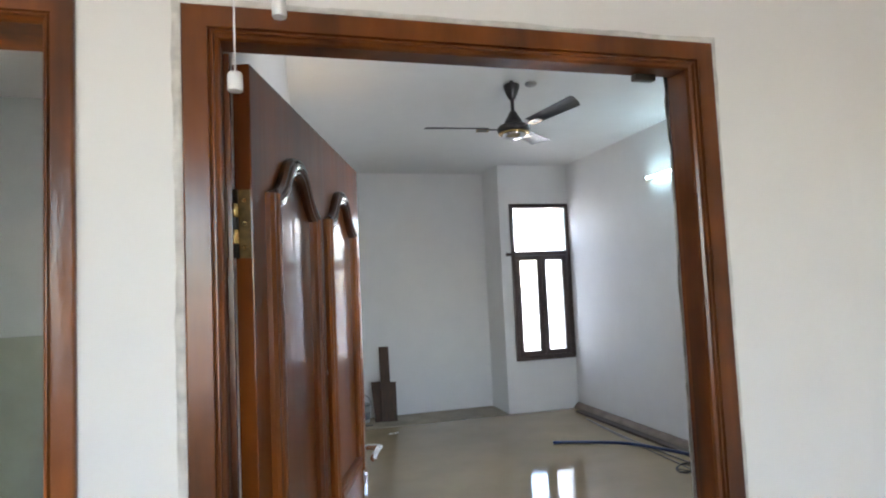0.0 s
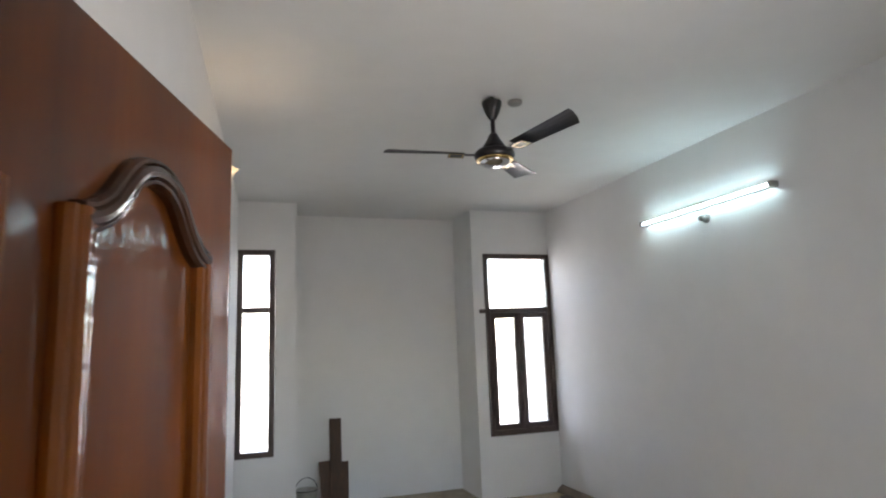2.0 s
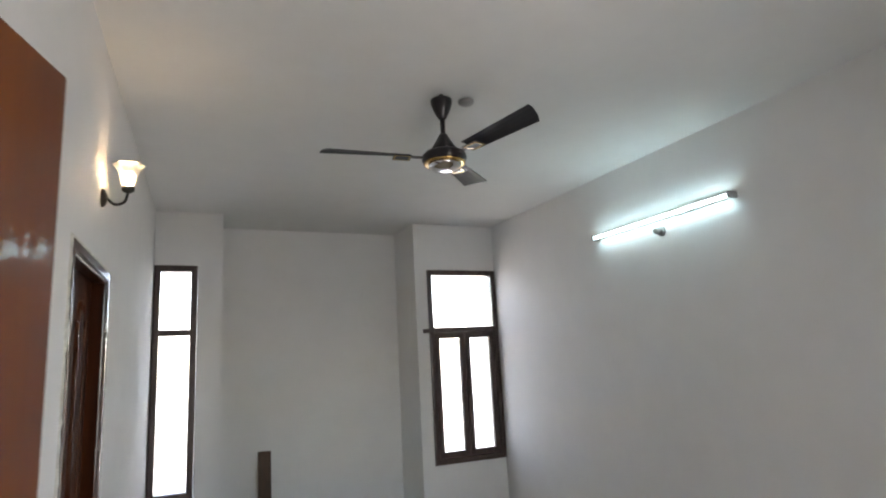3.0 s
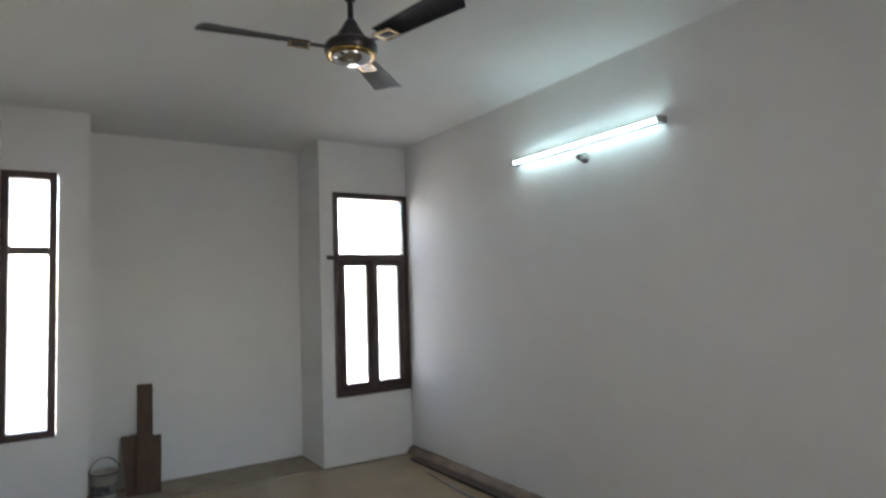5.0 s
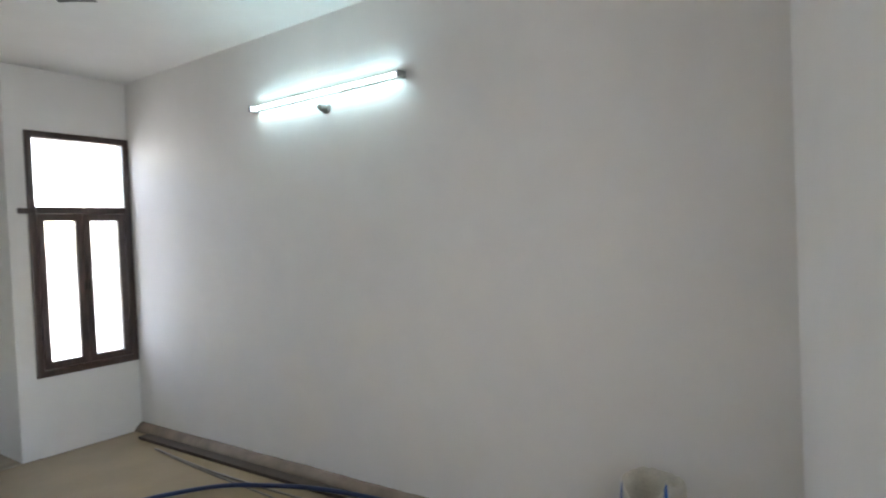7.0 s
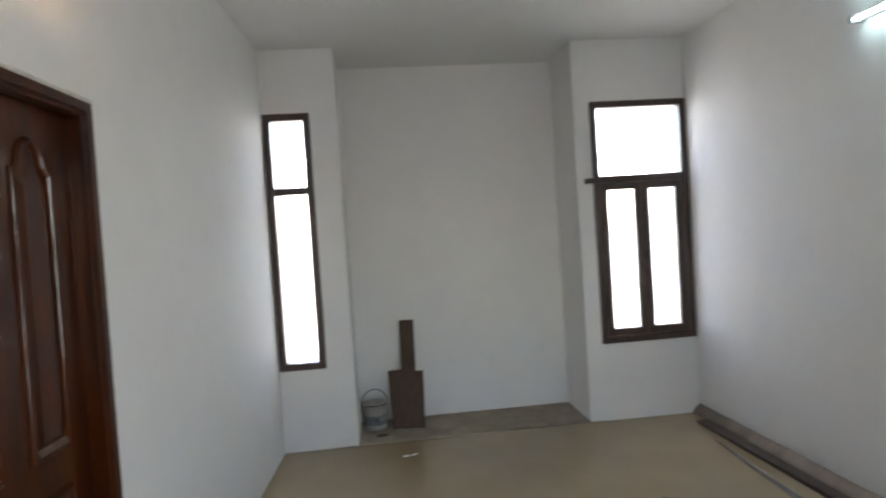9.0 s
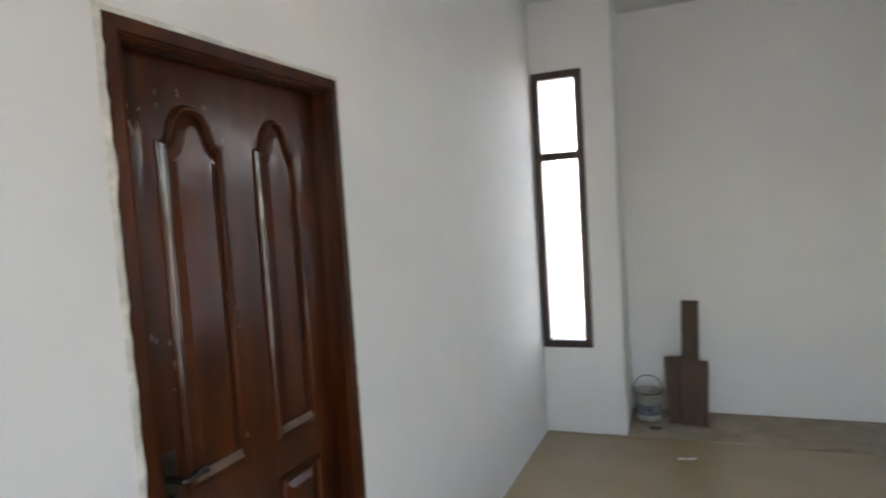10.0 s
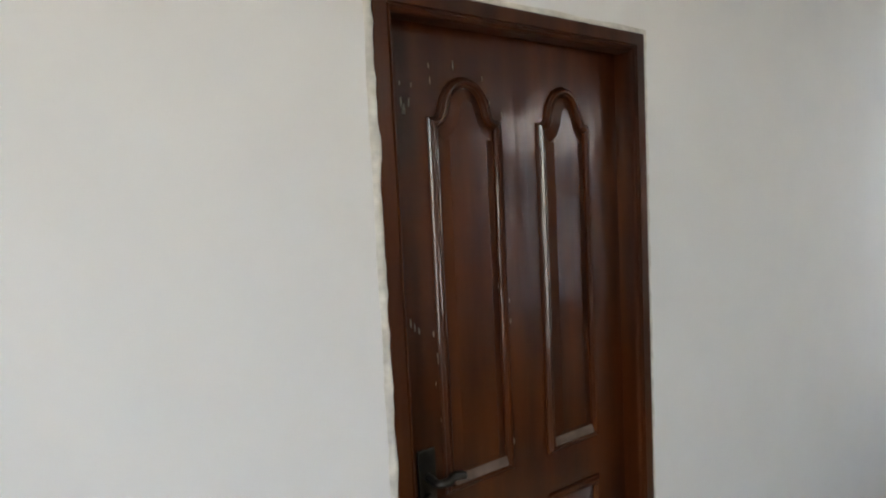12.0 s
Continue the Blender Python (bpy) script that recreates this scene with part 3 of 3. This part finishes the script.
# ---- windows ----
def window(name, m, u0, u1, z0, z1, transom, sashes, label):
    g = group_at(name, m, label, "window")
    part("window_frame", frame_sweep(bmesh.new(), [(0, -0.014), (0.012, -0.018), (0.044, -0.018), (0.052, -0.006), (0.052, 0.055), (0, 0.055)], u0, u1, z0, z1), WINWOOD, g)
    f = 0.052
    boxed("transom", (u0 + f, u1 - f, -0.012, 0.05, transom - 0.026, transom + 0.026), WINWOOD, g, bevel=0.004)
    def pane(a, b, c, d):
        p = boxed("pane", (a, b, 0.022, 0.027, c, d), GLASS, g)
        p.visible_shadow = False
    pane(u0 + f, u1 - f, transom + 0.026, z1 - f)
    if not sashes:
        pane(u0 + f, u1 - f, z0 + f, transom - 0.026)
        return g
    n, s = sashes, 0.058
    w = (u1 - u0 - 2 * f) / n
    for i in range(n):
        a = u0 + f + i * w
        sash = part("sash", frame_sweep(bmesh.new(), [(0.001, 0.0), (0.006, -0.006), (s - 0.008, -0.006), (s, 0.004), (s, 0.036), (0.001, 0.036)], a, a + w, z0 + f, transom - 0.026), WINWOOD, g)
        pane(a + s, a + w - s, z0 + f + s, transom - 0.026 - s)
        boxed("latch", (a + (w - 0.02 if i == 0 else 0.008), a + (w - 0.008 if i == 0 else 0.02), -0.022, -0.006, 1.22, 1.29), BLACKMETAL, g, "small black window latch", 0.002)
    bm = box(bmesh.new(), u0 - 0.075, u0 + 0.03, -0.034, -0.019, transom - 0.028, transom + 0.012, 0.003)
    part("bracket", bm, WINWOOD, g, "dark wooden bracket by the crossbar")
    return g


window("window", MWL, 0.004, 0.334, 0.594, 2.440, 1.885, 0, "tall narrow dark wooden window with two fixed panes")
window("window", MWR, 0.124, 0.880, 0.594, 2.434, 1.845, 2, "dark wooden casement window with two sashes and a fixed upper pane")

# ---- ceiling fan ----
FAN = (1.362, 6.165)
fan = group_at("ceiling_fan", pose(FAN[0], FAN[1], 0), "dark brown three-blade ceiling fan with brass trim, at rest", "ceiling fan")
part("canopy", lathe(bmesh.new(), [(0.050, H - 0.026), (0.056, H - 0.032), (0.054, H - 0.055), (0.040, H - 0.095), (0.022, H - 0.130), (0.018, H - 0.135)]), BROWNMETAL, fan, smooth=True)
part("hook", tube(bmesh.new(), [(0, 0, H - 0.0005), (0, 0, H - 0.03)], 0.012, 12), BLACKMETAL, fan, "dark ceiling hook")
part("down_rod", lathe(bmesh.new(), [(0.0125, H - 0.13), (0.0125, 2.64)], 16), BROWNMETAL, fan, smooth=True)
part("top_cover", lathe(bmesh.new(), [(0.018, 2.685), (0.024, 2.675), (0.040, 2.645), (0.062, 2.610), (0.070, 2.592)]), BROWNMETAL, fan, smooth=True)
part("motor", lathe(bmesh.new(), [(0.070, 2.591), (0.098, 2.583), (0.112, 2.568), (0.114, 2.546), (0.104, 2.532), (0.085, 2.525)], 40), BROWNMETAL, fan, smooth=True)
part("trim_ring", lathe(bmesh.new(), [(0.104, 2.531), (0.107, 2.528), (0.105, 2.522), (0.094, 2.521), (0.086, 2.524)], 40), GOLD, fan, "brass ring round the motor", smooth=True)
part("bottom_cap", lathe(bmesh.new(), [(0.086, 2.523), (0.083, 2.512), (0.066, 2.498), (0.035, 2.489), (0.004, 2.486)], 40), CHROME, fan, "polished metal bottom cap", smooth=True)
for a in (-73.0, 47.0, 167.0):
    hub = pose(0, 0, 2.557, 0, -2.5, a)
    bm = bmesh.new()
    n, pts = 10, []
    for i in range(n + 1):
        t = i / n
        r = 0.175 + 0.455 * t
        hw = 0.044 + 0.022 * t
        for z in (0.0, 0.0028):
            pts.append([bm.verts.new((r - t ** 3 * (0.026 * (s + 1) + (0.008 if abs(s) == 1 else 0)), s * hw, z + 0.006 * (1 - s * s) - 0.012 * s)) for s in (-1, -0.5, 0, 0.5, 1)])
    for i in range(n):
        for k in (0, 1):
            for j in range(4):
                bm.faces.new((pts[2 * i + k][j], pts[2 * i + 2 + k][j], pts[2 * i + 2 + k][j + 1], pts[2 * i + k][j + 1]))
        for j in (0, 4):
            bm.faces.new((pts[2 * i][j], pts[2 * i + 1][j], pts[2 * i + 3][j], pts[2 * i + 2][j]))
    for e in (0, 2 * n):
        for j in range(4):
            bm.faces.new((pts[e][j], pts[e][j + 1], pts[e + 1][j + 1], pts[e + 1][j]))
    part("blade", bm, BLADE, fan, m=hub)
    bm = box(bmesh.new(), 0.105, 0.20, -0.014, 0.014, -0.008, -0.003, 0.001)
    box(bm, 0.172, 0.262, -0.040, 0.040, -0.0135, -0.0095, 0.0015)
    arm = part("blade_arm", bm, BROWNMETAL, fan, m=hub)
    bm = frame_sweep(bmesh.new(), [(0, 0), (0.008, 0), (0.008, 0.003), (0, 0.003)], 0.176, 0.258, -0.034, 0.034)
    part("trim_plate", bm, GOLD, arm, "brass rectangle on the blade holder", m=pose(0, 0, -0.0138, 90, 0, 0))
rose = part("ceiling_rose", lathe(bmesh.new(), [(0.042, H), (0.042, H - 0.012), (0.030, H - 0.022), (0.004, H - 0.026)], 24), GREYPLASTIC, m=pose(1.52, 6.19, 0), smooth=True)
tagged(rose, "small round grey ceiling rose beside the fan mount", "ceiling rose")

# ---- tube light on the long wall ----
TY0, TY1, TZ = 5.925, 7.205, 2.42
tl = group_at("tube_light", pose(XR, 0, TZ), "lit fluorescent tube in a slim white wall batten", "tube light")
boxed("batten", (-0.034, -0.001, TY0 + 0.02, TY1 - 0.02, -0.008, 0.024), WHITEPLASTIC, tl, bevel=0.003)
part("tube", tube(bmesh.new(), [(-0.056, TY0 + 0.023, 0.0), (-0.056, TY1 - 0.023, 0.0)], 0.009, 16), TUBE, tl, "glowing cool white tube", smooth=True)
for y in (TY0, TY1 - 0.022):
    boxed("end_holder", (-0.070, -0.001, y, y + 0.022, -0.018, 0.020), GREYPLASTIC, tl, "grey plastic tube holder", bevel=0.004)
jb = group_at("bulb_holder", pose(XR, 6.545, 2.335), "small grey bulb holder on the wall below the tube light", "bulb holder")
part("base_plate", lathe(bmesh.new(), [(0.034, 0), (0.034, 0.012), (0.028, 0.018)], 24), GREYPLASTIC, jb, m=pose(-0.001, 0, 0, 0, -90, 0), smooth=True)
part("socket", lathe(bmesh.new(), [(0.020, 0.015), (0.022, 0.05), (0.018, 0.065), (0.012, 0.066)], 24), GREYPLASTIC, jb, m=pose(-0.001, 0, 0, 0, -90, 0), smooth=True)

vb = tagged(boxed("vent_cover", (XR - 0.02, XR - 0.001, 4.125, 4.235, 2.405, 2.50), WHITEPLASTIC, bevel=0.004), "small off-white cover high on the long wall by the corner", "cover")

# ---- wall lamp over the closed door ----
SY, SZ = 6.25, 2.33
sc = group_at("wall_lamp", pose(lx(SY), SY, SZ), "lit wall lamp with flared frosted shade on a dark arm", "wall lamp")
part("back_plate", lathe(bmesh.new(), [(0.038, 0.001), (0.036, 0.012), (0.02, 0.02), (0.006, 0.024)], 24), BLACKMETAL, sc, m=pose(0, 0, -0.06, 0, 90, 0), smooth=True)
part("arm", tube(bmesh.new(), curve([(0.018, 0, -0.06), (0.05, 0, -0.085), (0.085, 0, -0.07), (0.095, 0, -0.03)], 6), 0.006, 10), BLACKMETAL, sc, smooth=True)
part("cup", lathe(bmesh.new(), [(0.008, -0.035), (0.024, -0.025), (0.026, -0.008), (0.02, -0.004)], 20, (0.095, 0)), BLACKMETAL, sc, smooth=True)
bm = bmesh.new()
prof = [(0.022, -0.004), (0.030, 0.010), (0.033, 0.035), (0.040, 0.062), (0.058, 0.088), (0.056, 0.088), (0.037, 0.063), (0.030, 0.036), (0.027, 0.012), (0.019, 0.0)]
rings = []
for r, z in prof:
    rings.append([bm.verts.new((0.095 + r * (1 + 0.10 * math.cos(6 * a) * max(0, z - 0.05) / 0.04) * math.cos(a), r * (1 + 0.10 * math.cos(6 * a) * max(0, z - 0.05) / 0.04) * math.sin(a), z)) for a in (2 * math.pi * k / 48 for k in range(48))])
for a, b in zip(rings, rings[1:]):
    for k in range(48):
        bm.faces.new((a[k], a[(k + 1) % 48], b[(k + 1) % 48], b[k]))
shade = part("shade", bm, SHADE, sc, "flared frosted glass shade", smooth=True)
part("bulb", lathe(bmesh.new(), [(0.008, -0.003), (0.012, 0.01), (0.019, 0.03), (0.017, 0.045), (0.006, 0.055)], 20, (0.095, 0)), BULB, sc, "glowing warm bulb", smooth=True)

# a glowing disc out of view, added to brighten the hall
hl = group_at("hall_fill_light", pose(-1.2, 2.0, H), "unseen round white ceiling light added to brighten the hall", "ceiling light")
part("rim", lathe(bmesh.new(), [(0.17, 0), (0.175, -0.02), (0.165, -0.03), (0.16, -0.03)], 40), WHITEPLASTIC, hl, smooth=True)
part("diffuser", lathe(bmesh.new(), [(0.158, -0.029), (0.12, -0.038), (0.01, -0.042)], 40), PANELLIGHT, hl, "glowing white diffuser", smooth=True)

# ---- hanging cords by the entry door ----
for x, y, z, lab in ((-0.275, 3.25, 1.769, "white cord with a white plastic end hanging by the door"), (-0.213, 3.25, 1.880, "short white cord with a white plastic end hanging by the door")):
    g = group_at("hanging_cord", pose(x, y, z), lab, "cord")
    part("cord", tube(bmesh.new(), [(0, 0, 0.024), (0.001, 0, 0.3), (0, 0, H - z)], 0.0014, 6), WHITEPLASTIC, g)
    part("cord_end", lathe(bmesh.new(), [(0.0050, 0.003), (0.0095, 0.0), (0.0105, 0.002), (0.0104, 0.022), (0.0090, 0.0265), (0.0055, 0.028), (0.002, 0.0285)], 20), WHITEPLASTIC, g, "white plastic cylinder", smooth=True)

# ---- skirting and loose building material ----
def laid(name, pts, w, h, material, label, category, z=0.0, group=""):
    """A straight board on the floor from pts[0] to pts[1]."""
    (x0, y0), (x1, y1) = pts
    L = math.hypot(x1 - x0, y1 - y0)
    ob = boxed(name, (0, L, -w / 2, w / 2, 0, h), material, bevel=0.003, m=pose(x0, y0, z, 0, 0, math.degrees(math.atan2(y1 - y0, x1 - x0))))
    return tagged(ob, label, category, group)


# a low rounded fillet of tan mortar runs along the foot of the long wall
bm = bmesh.new()
rows = []
for i in range(96):
    y = 8.899 - i * 0.05
    k = 0.007 * noise.noise((3.0, y * 4, 0)) + 0.003 * noise.noise((3.0, y * 17, 5))
    prof = [(3.086 + k, 0.0), (3.090 + k, 0.014), (3.102 + k, 0.030), (3.119, 0.043 + k * 0.5), (3.136, 0.054 + k), (3.1495, 0.066 + k), (3.1495, 0.0)]
    rows.append([bm.verts.new((x, y, z)) for x, z in prof])
for p, q in zip(rows, rows[1:]):
    for k in range(7):
        bm.faces.new((p[k], q[k], q[(k + 1) % 7], p[(k + 1) % 7]))
bm.faces.new(rows[0]), bm.faces.new(rows[-1])
tagged(part("baseboard", bm, FILLET, smooth=True), kind="structure")
laid("wood_batten", ((3.030, 8.66), (3.034, 5.60)), 0.086, 0.024, BATTEN, "long dark brown wooden batten lying on the floor by the wall", "batten")
for pts, r, lab in (([(2.915, 8.28, 0.010), (2.885, 7.90, 0.010), (2.86, 7.45, 0.010), (2.865, 6.95, 0.010), (2.88, 6.5, 0.010), (2.91, 5.9, 0.010), (2.94, 5.2, 0.010)], 0.008, "thin grey plastic conduit lying on the floor"),
                    ([(2.885, 8.02, 0.008), (2.835, 7.4, 0.008), (2.80, 6.75, 0.008), (2.78, 6.3, 0.008), (2.74, 5.8, 0.008)], 0.006, "thin grey-brown conduit lying on the floor beside another")):
    tagged(part("conduit", tube(bmesh.new(), curve(pts, 8), r, 10), CONDUIT, smooth=True), lab, "pipe", "pipes on the floor")
tagged(part("blue_pipe", tube(bmesh.new(), curve([(2.165, 7.545, 0.016), (2.47, 7.41, 0.016), (2.72, 7.18, 0.03), (2.87, 6.90, 0.034), (2.96, 6.6, 0.045), (3.02, 6.2, 0.052), (3.05, 5.7, 0.055), (3.06, 5.15, 0.055)], 10), 0.014, 12), BLUEPIPE, smooth=True),
       "dark blue plastic pipe lying in a curve on the floor", "pipe", "pipes on the floor")
coil = [(2.72 + (0.075 + 0.012 * math.sin(t * 0.37)) * math.cos(t * 0.5), 6.40 + 0.055 * math.sin(t * 0.5 + 0.2), 0.022 + 0.016 * math.sin(t * 0.5 + 0.03 * t) + 0.0004 * t) for t in range(44)]
tagged(part("wire_coil", tube(bmesh.new(), coil + [(2.83, 6.2, 0.012), (2.90, 6.0, 0.006)], 0.0032, 6), BLACKMETAL, smooth=True), "small coil of dark wire on the floor", "wire")
bm = prism(bmesh.new(), [(0, 0), (0.045, 0.004), (0.05, 0.022), (0.02, 0.026), (0.003, 0.015)], 0, 0.004)
tagged(part("paper_scrap", bm, WHITEPLASTIC, m=pose(0.815, 8.585, 0.001, 0, 0, 4)), "small white scrap on the floor tiles", "scrap")
bm = prism(bmesh.new(), [(0, 0), (0.05, 0.01), (0.058, 0.024), (0.02, 0.030)], 0, 0.003)
tagged(part("paper_scrap", bm, WHITEPLASTIC, m=pose(0.868, 8.592, 0.001, 0, 0, 12)), "small white paper scrap lying beside another on the tiles", "scrap")
bm = bmesh.new()
prism(bm, [(0.0, 0.0), (0.05, -0.012), (0.085, 0.008), (0.07, 0.03), (0.02, 0.034)], 0, 0.008)
tagged(part("plaster_lump", bm, BLACKMETAL, m=pose(0.635, 9.045, 0.006)), "small dark lump of dirt on the cement floor", "debris")

# boards leaning in the recess
def lean(name, x, y_low, y_high, w, length, th, tilt, label):
    """A board that leans back against the recess wall; its foot stands on the cement."""
    dy = y_high - y_low
    a = math.degrees(math.asin(dy / length))
    ob = boxed(name, (-w / 2, w / 2, 0, th, 0, length), BOARD, bevel=0.002, m=pose(x, y_low, 0.008 + abs(math.sin(radians(tilt))) * w / 2, -a, tilt, 0))
    return tagged(ob, label, "board", "boards in the recess")


lean("wood_board", 0.905, 9.20, 9.425, 0.115, 0.845, 0.018, 1.5, "long narrow dark brown board leaning on the recess wall")
lean("wood_board", 0.845, 9.175, 9.33, 0.155, 0.455, 0.014, -2.5, "short dark brown board leaning beside a long one")
lean("wood_board", 0.925, 9.145, 9.27, 0.175, 0.440, 0.014, 2.5, "short wide dark brown board leaning in front of a long one")

# paint pail
pail = group_at("paint_pail", pose(0.630, 9.265, 0.006), "used white paint pail with blue print and a wire handle", "bucket")
bm = lathe(bmesh.new(), [(0.082, 0), (0.084, 0.003), (0.098, 0.185), (0.102, 0.188), (0.102, 0.205), (0.098, 0.207), (0.094, 0.204), (0.080, 0.012), (0.002, 0.010)], 32)
part("pail_body", bm, PAIL, pail, smooth=True)
part("print", lathe(bmesh.new(), [(0.0868, 0.040), (0.0933, 0.116), (0.0936, 0.116), (0.0871, 0.040)], 32), PRINT, pail, "broken faded blue-black print")
bm = tube(bmesh.new(), [(0.103 * math.cos(a), 0.012, 0.19 + 0.115 * math.sin(a)) for a in (math.pi * k / 16 for k in range(17))], 0.0036, 8)
part("rim", tube(bmesh.new(), [(0.103 * math.cos(a), 0.103 * math.sin(a), 0.198) for a in (math.pi * k / 16 for k in range(33))], 0.0045, 8, False), BLACKMETAL, pail, "dark rim")
part("wire_handle", bm, BLACKMETAL, pail, "thin bent wire handle", smooth=True)

# cement sack by the long wall
sack = group_at("woven_sack", pose(2.93, 4.60, 0.0, 0, 0, -14), "open white woven sack with blue stripes standing by the wall", "sack")
def bag_point(a, t, out=1.0):
    """A point of the slack bag's side at angle a, t of the way up to its uneven rim."""
    ex = math.copysign(abs(math.cos(a)) ** 0.6, math.cos(a)) * (0.082 + 0.03 * math.sin(t * 2.6))
    ey = math.copysign(abs(math.sin(a)) ** 0.6, math.sin(a)) * (0.105 + 0.02 * math.sin(t * 3.0))
    wob = 1 + 0.06 * noise.noise((math.cos(a) * 2, math.sin(a) * 2, t * 4)) + 0.04 * noise.noise((math.cos(a) * 6, math.sin(a) * 6, t * 9))
    top = 0.515 - 0.085 * math.exp(-((a - 3.25) / 0.55) ** 2) + 0.045 * math.exp(-((a - 4.15) / 0.28) ** 2) + 0.012 * noise.noise((math.cos(a) * 4, math.sin(a) * 4, 9))
    return Vector((ex * wob * out, ey * wob * out, t * top))


bm, rings = bmesh.new(), []
for i in range(17):
    rings.append([bm.verts.new(bag_point(2 * math.pi * k / 56, i / 16)) for k in range(56)])
for i in range(9):
    drop = (0.001, 0.015, 0.04, 0.08, 0.12, 0.17, 0.22, 0.26, 0.29)[i]
    rings.append([bm.verts.new((v.co.x * (0.97 - 0.012 * i), v.co.y * (0.97 - 0.012 * i), v.co.z - drop)) for v in rings[16]])
for a, b in zip(rings, rings[1:]):
    for k in range(56):
        bm.faces.new((a[k], a[(k + 1) % 56], b[(k + 1) % 56], b[k]))
bm.faces.new(rings[0]), bm.faces.new(rings[-1])
part("bag", bm, SACK, sack, smooth=True)
for a0, a1 in ((2.28, 2.56), (3.98, 4.14)):
    bm = bmesh.new()
    rows = [[bm.verts.new(bag_point(a0 + (a1 - a0) * (k / 6 + 0.12 * math.sin(i * 0.9)), i / 20, 1.025)) for k in range(7)] for i in range(21)]
    for p, q in zip(rows, rows[1:]):
        for k in range(6):
            bm.faces.new((p[k], p[k + 1], q[k + 1], q[k]))
    part("stripe", bm, BLUELABEL, sack, "printed blue stripe")

# ---- outside ----
tagged(part("ground", prism(bmesh.new(), [(-900, -900), (900, -900), (900, 900), (-900, 900)], -6.4, -6.2), EARTH), kind="structure")

def tree(m, h, seed, label):
    rnd = random.Random(seed)
    t = group_at("tree", m, label, "tree")
    bm = tube(bmesh.new(), [(0, 0, 0), (0.05, 0.02, h * 0.3), (0.0, 0.1, h * 0.6), (0.1, 0.1, h * 0.85)], [0.18, 0.14, 0.09, 0.03], 10)
    for k in range(9):
        a, z = rnd.uniform(0, 6.28), h * rnd.uniform(0.4, 0.8)
        r = rnd.uniform(0.9, 1.8)
        tube(bm, [(0, 0.05, z), (r * 0.5 * math.cos(a), r * 0.5 * math.sin(a), z + 0.5), (r * math.cos(a), r * math.sin(a), z + 1.0)], [0.06, 0.04, 0.015], 6)
    part("trunk", bm, BARK, t)
    verts, faces = [], []
    for c in range(90):
        a, r, z = rnd.uniform(0, 6.28), 2.2 * rnd.random() ** 0.5, h * rnd.uniform(0.5, 1.0)
        r *= 1.1 - abs(z / h - 0.72) * 2.2
        for l in range(70):
            p = Vector((r * math.cos(a), r * math.sin(a), z)) + Vector([rnd.gauss(0, 0.26) for _ in range(3)])
            d = Vector([rnd.uniform(-1, 1) for _ in range(3)]).normalized() * 0.09
            e = d.orthogonal().normalized() * 0.035
            n = len(verts)
            verts += [p - d, p + e, p + d, p - e]
            faces.append((n, n + 1, n + 2, n + 3))
    me = bpy.data.meshes.new("crown")
    me.from_pydata([tuple(v) for v in verts], [], faces)
    me.materials.append(LEAFM)
    c = new("crown", me)
    c.parent = t
    return t


tree(pose(-0.9, 19.0, -6.2), 4.75, 3, "green leafy tree outside the window on open ground")
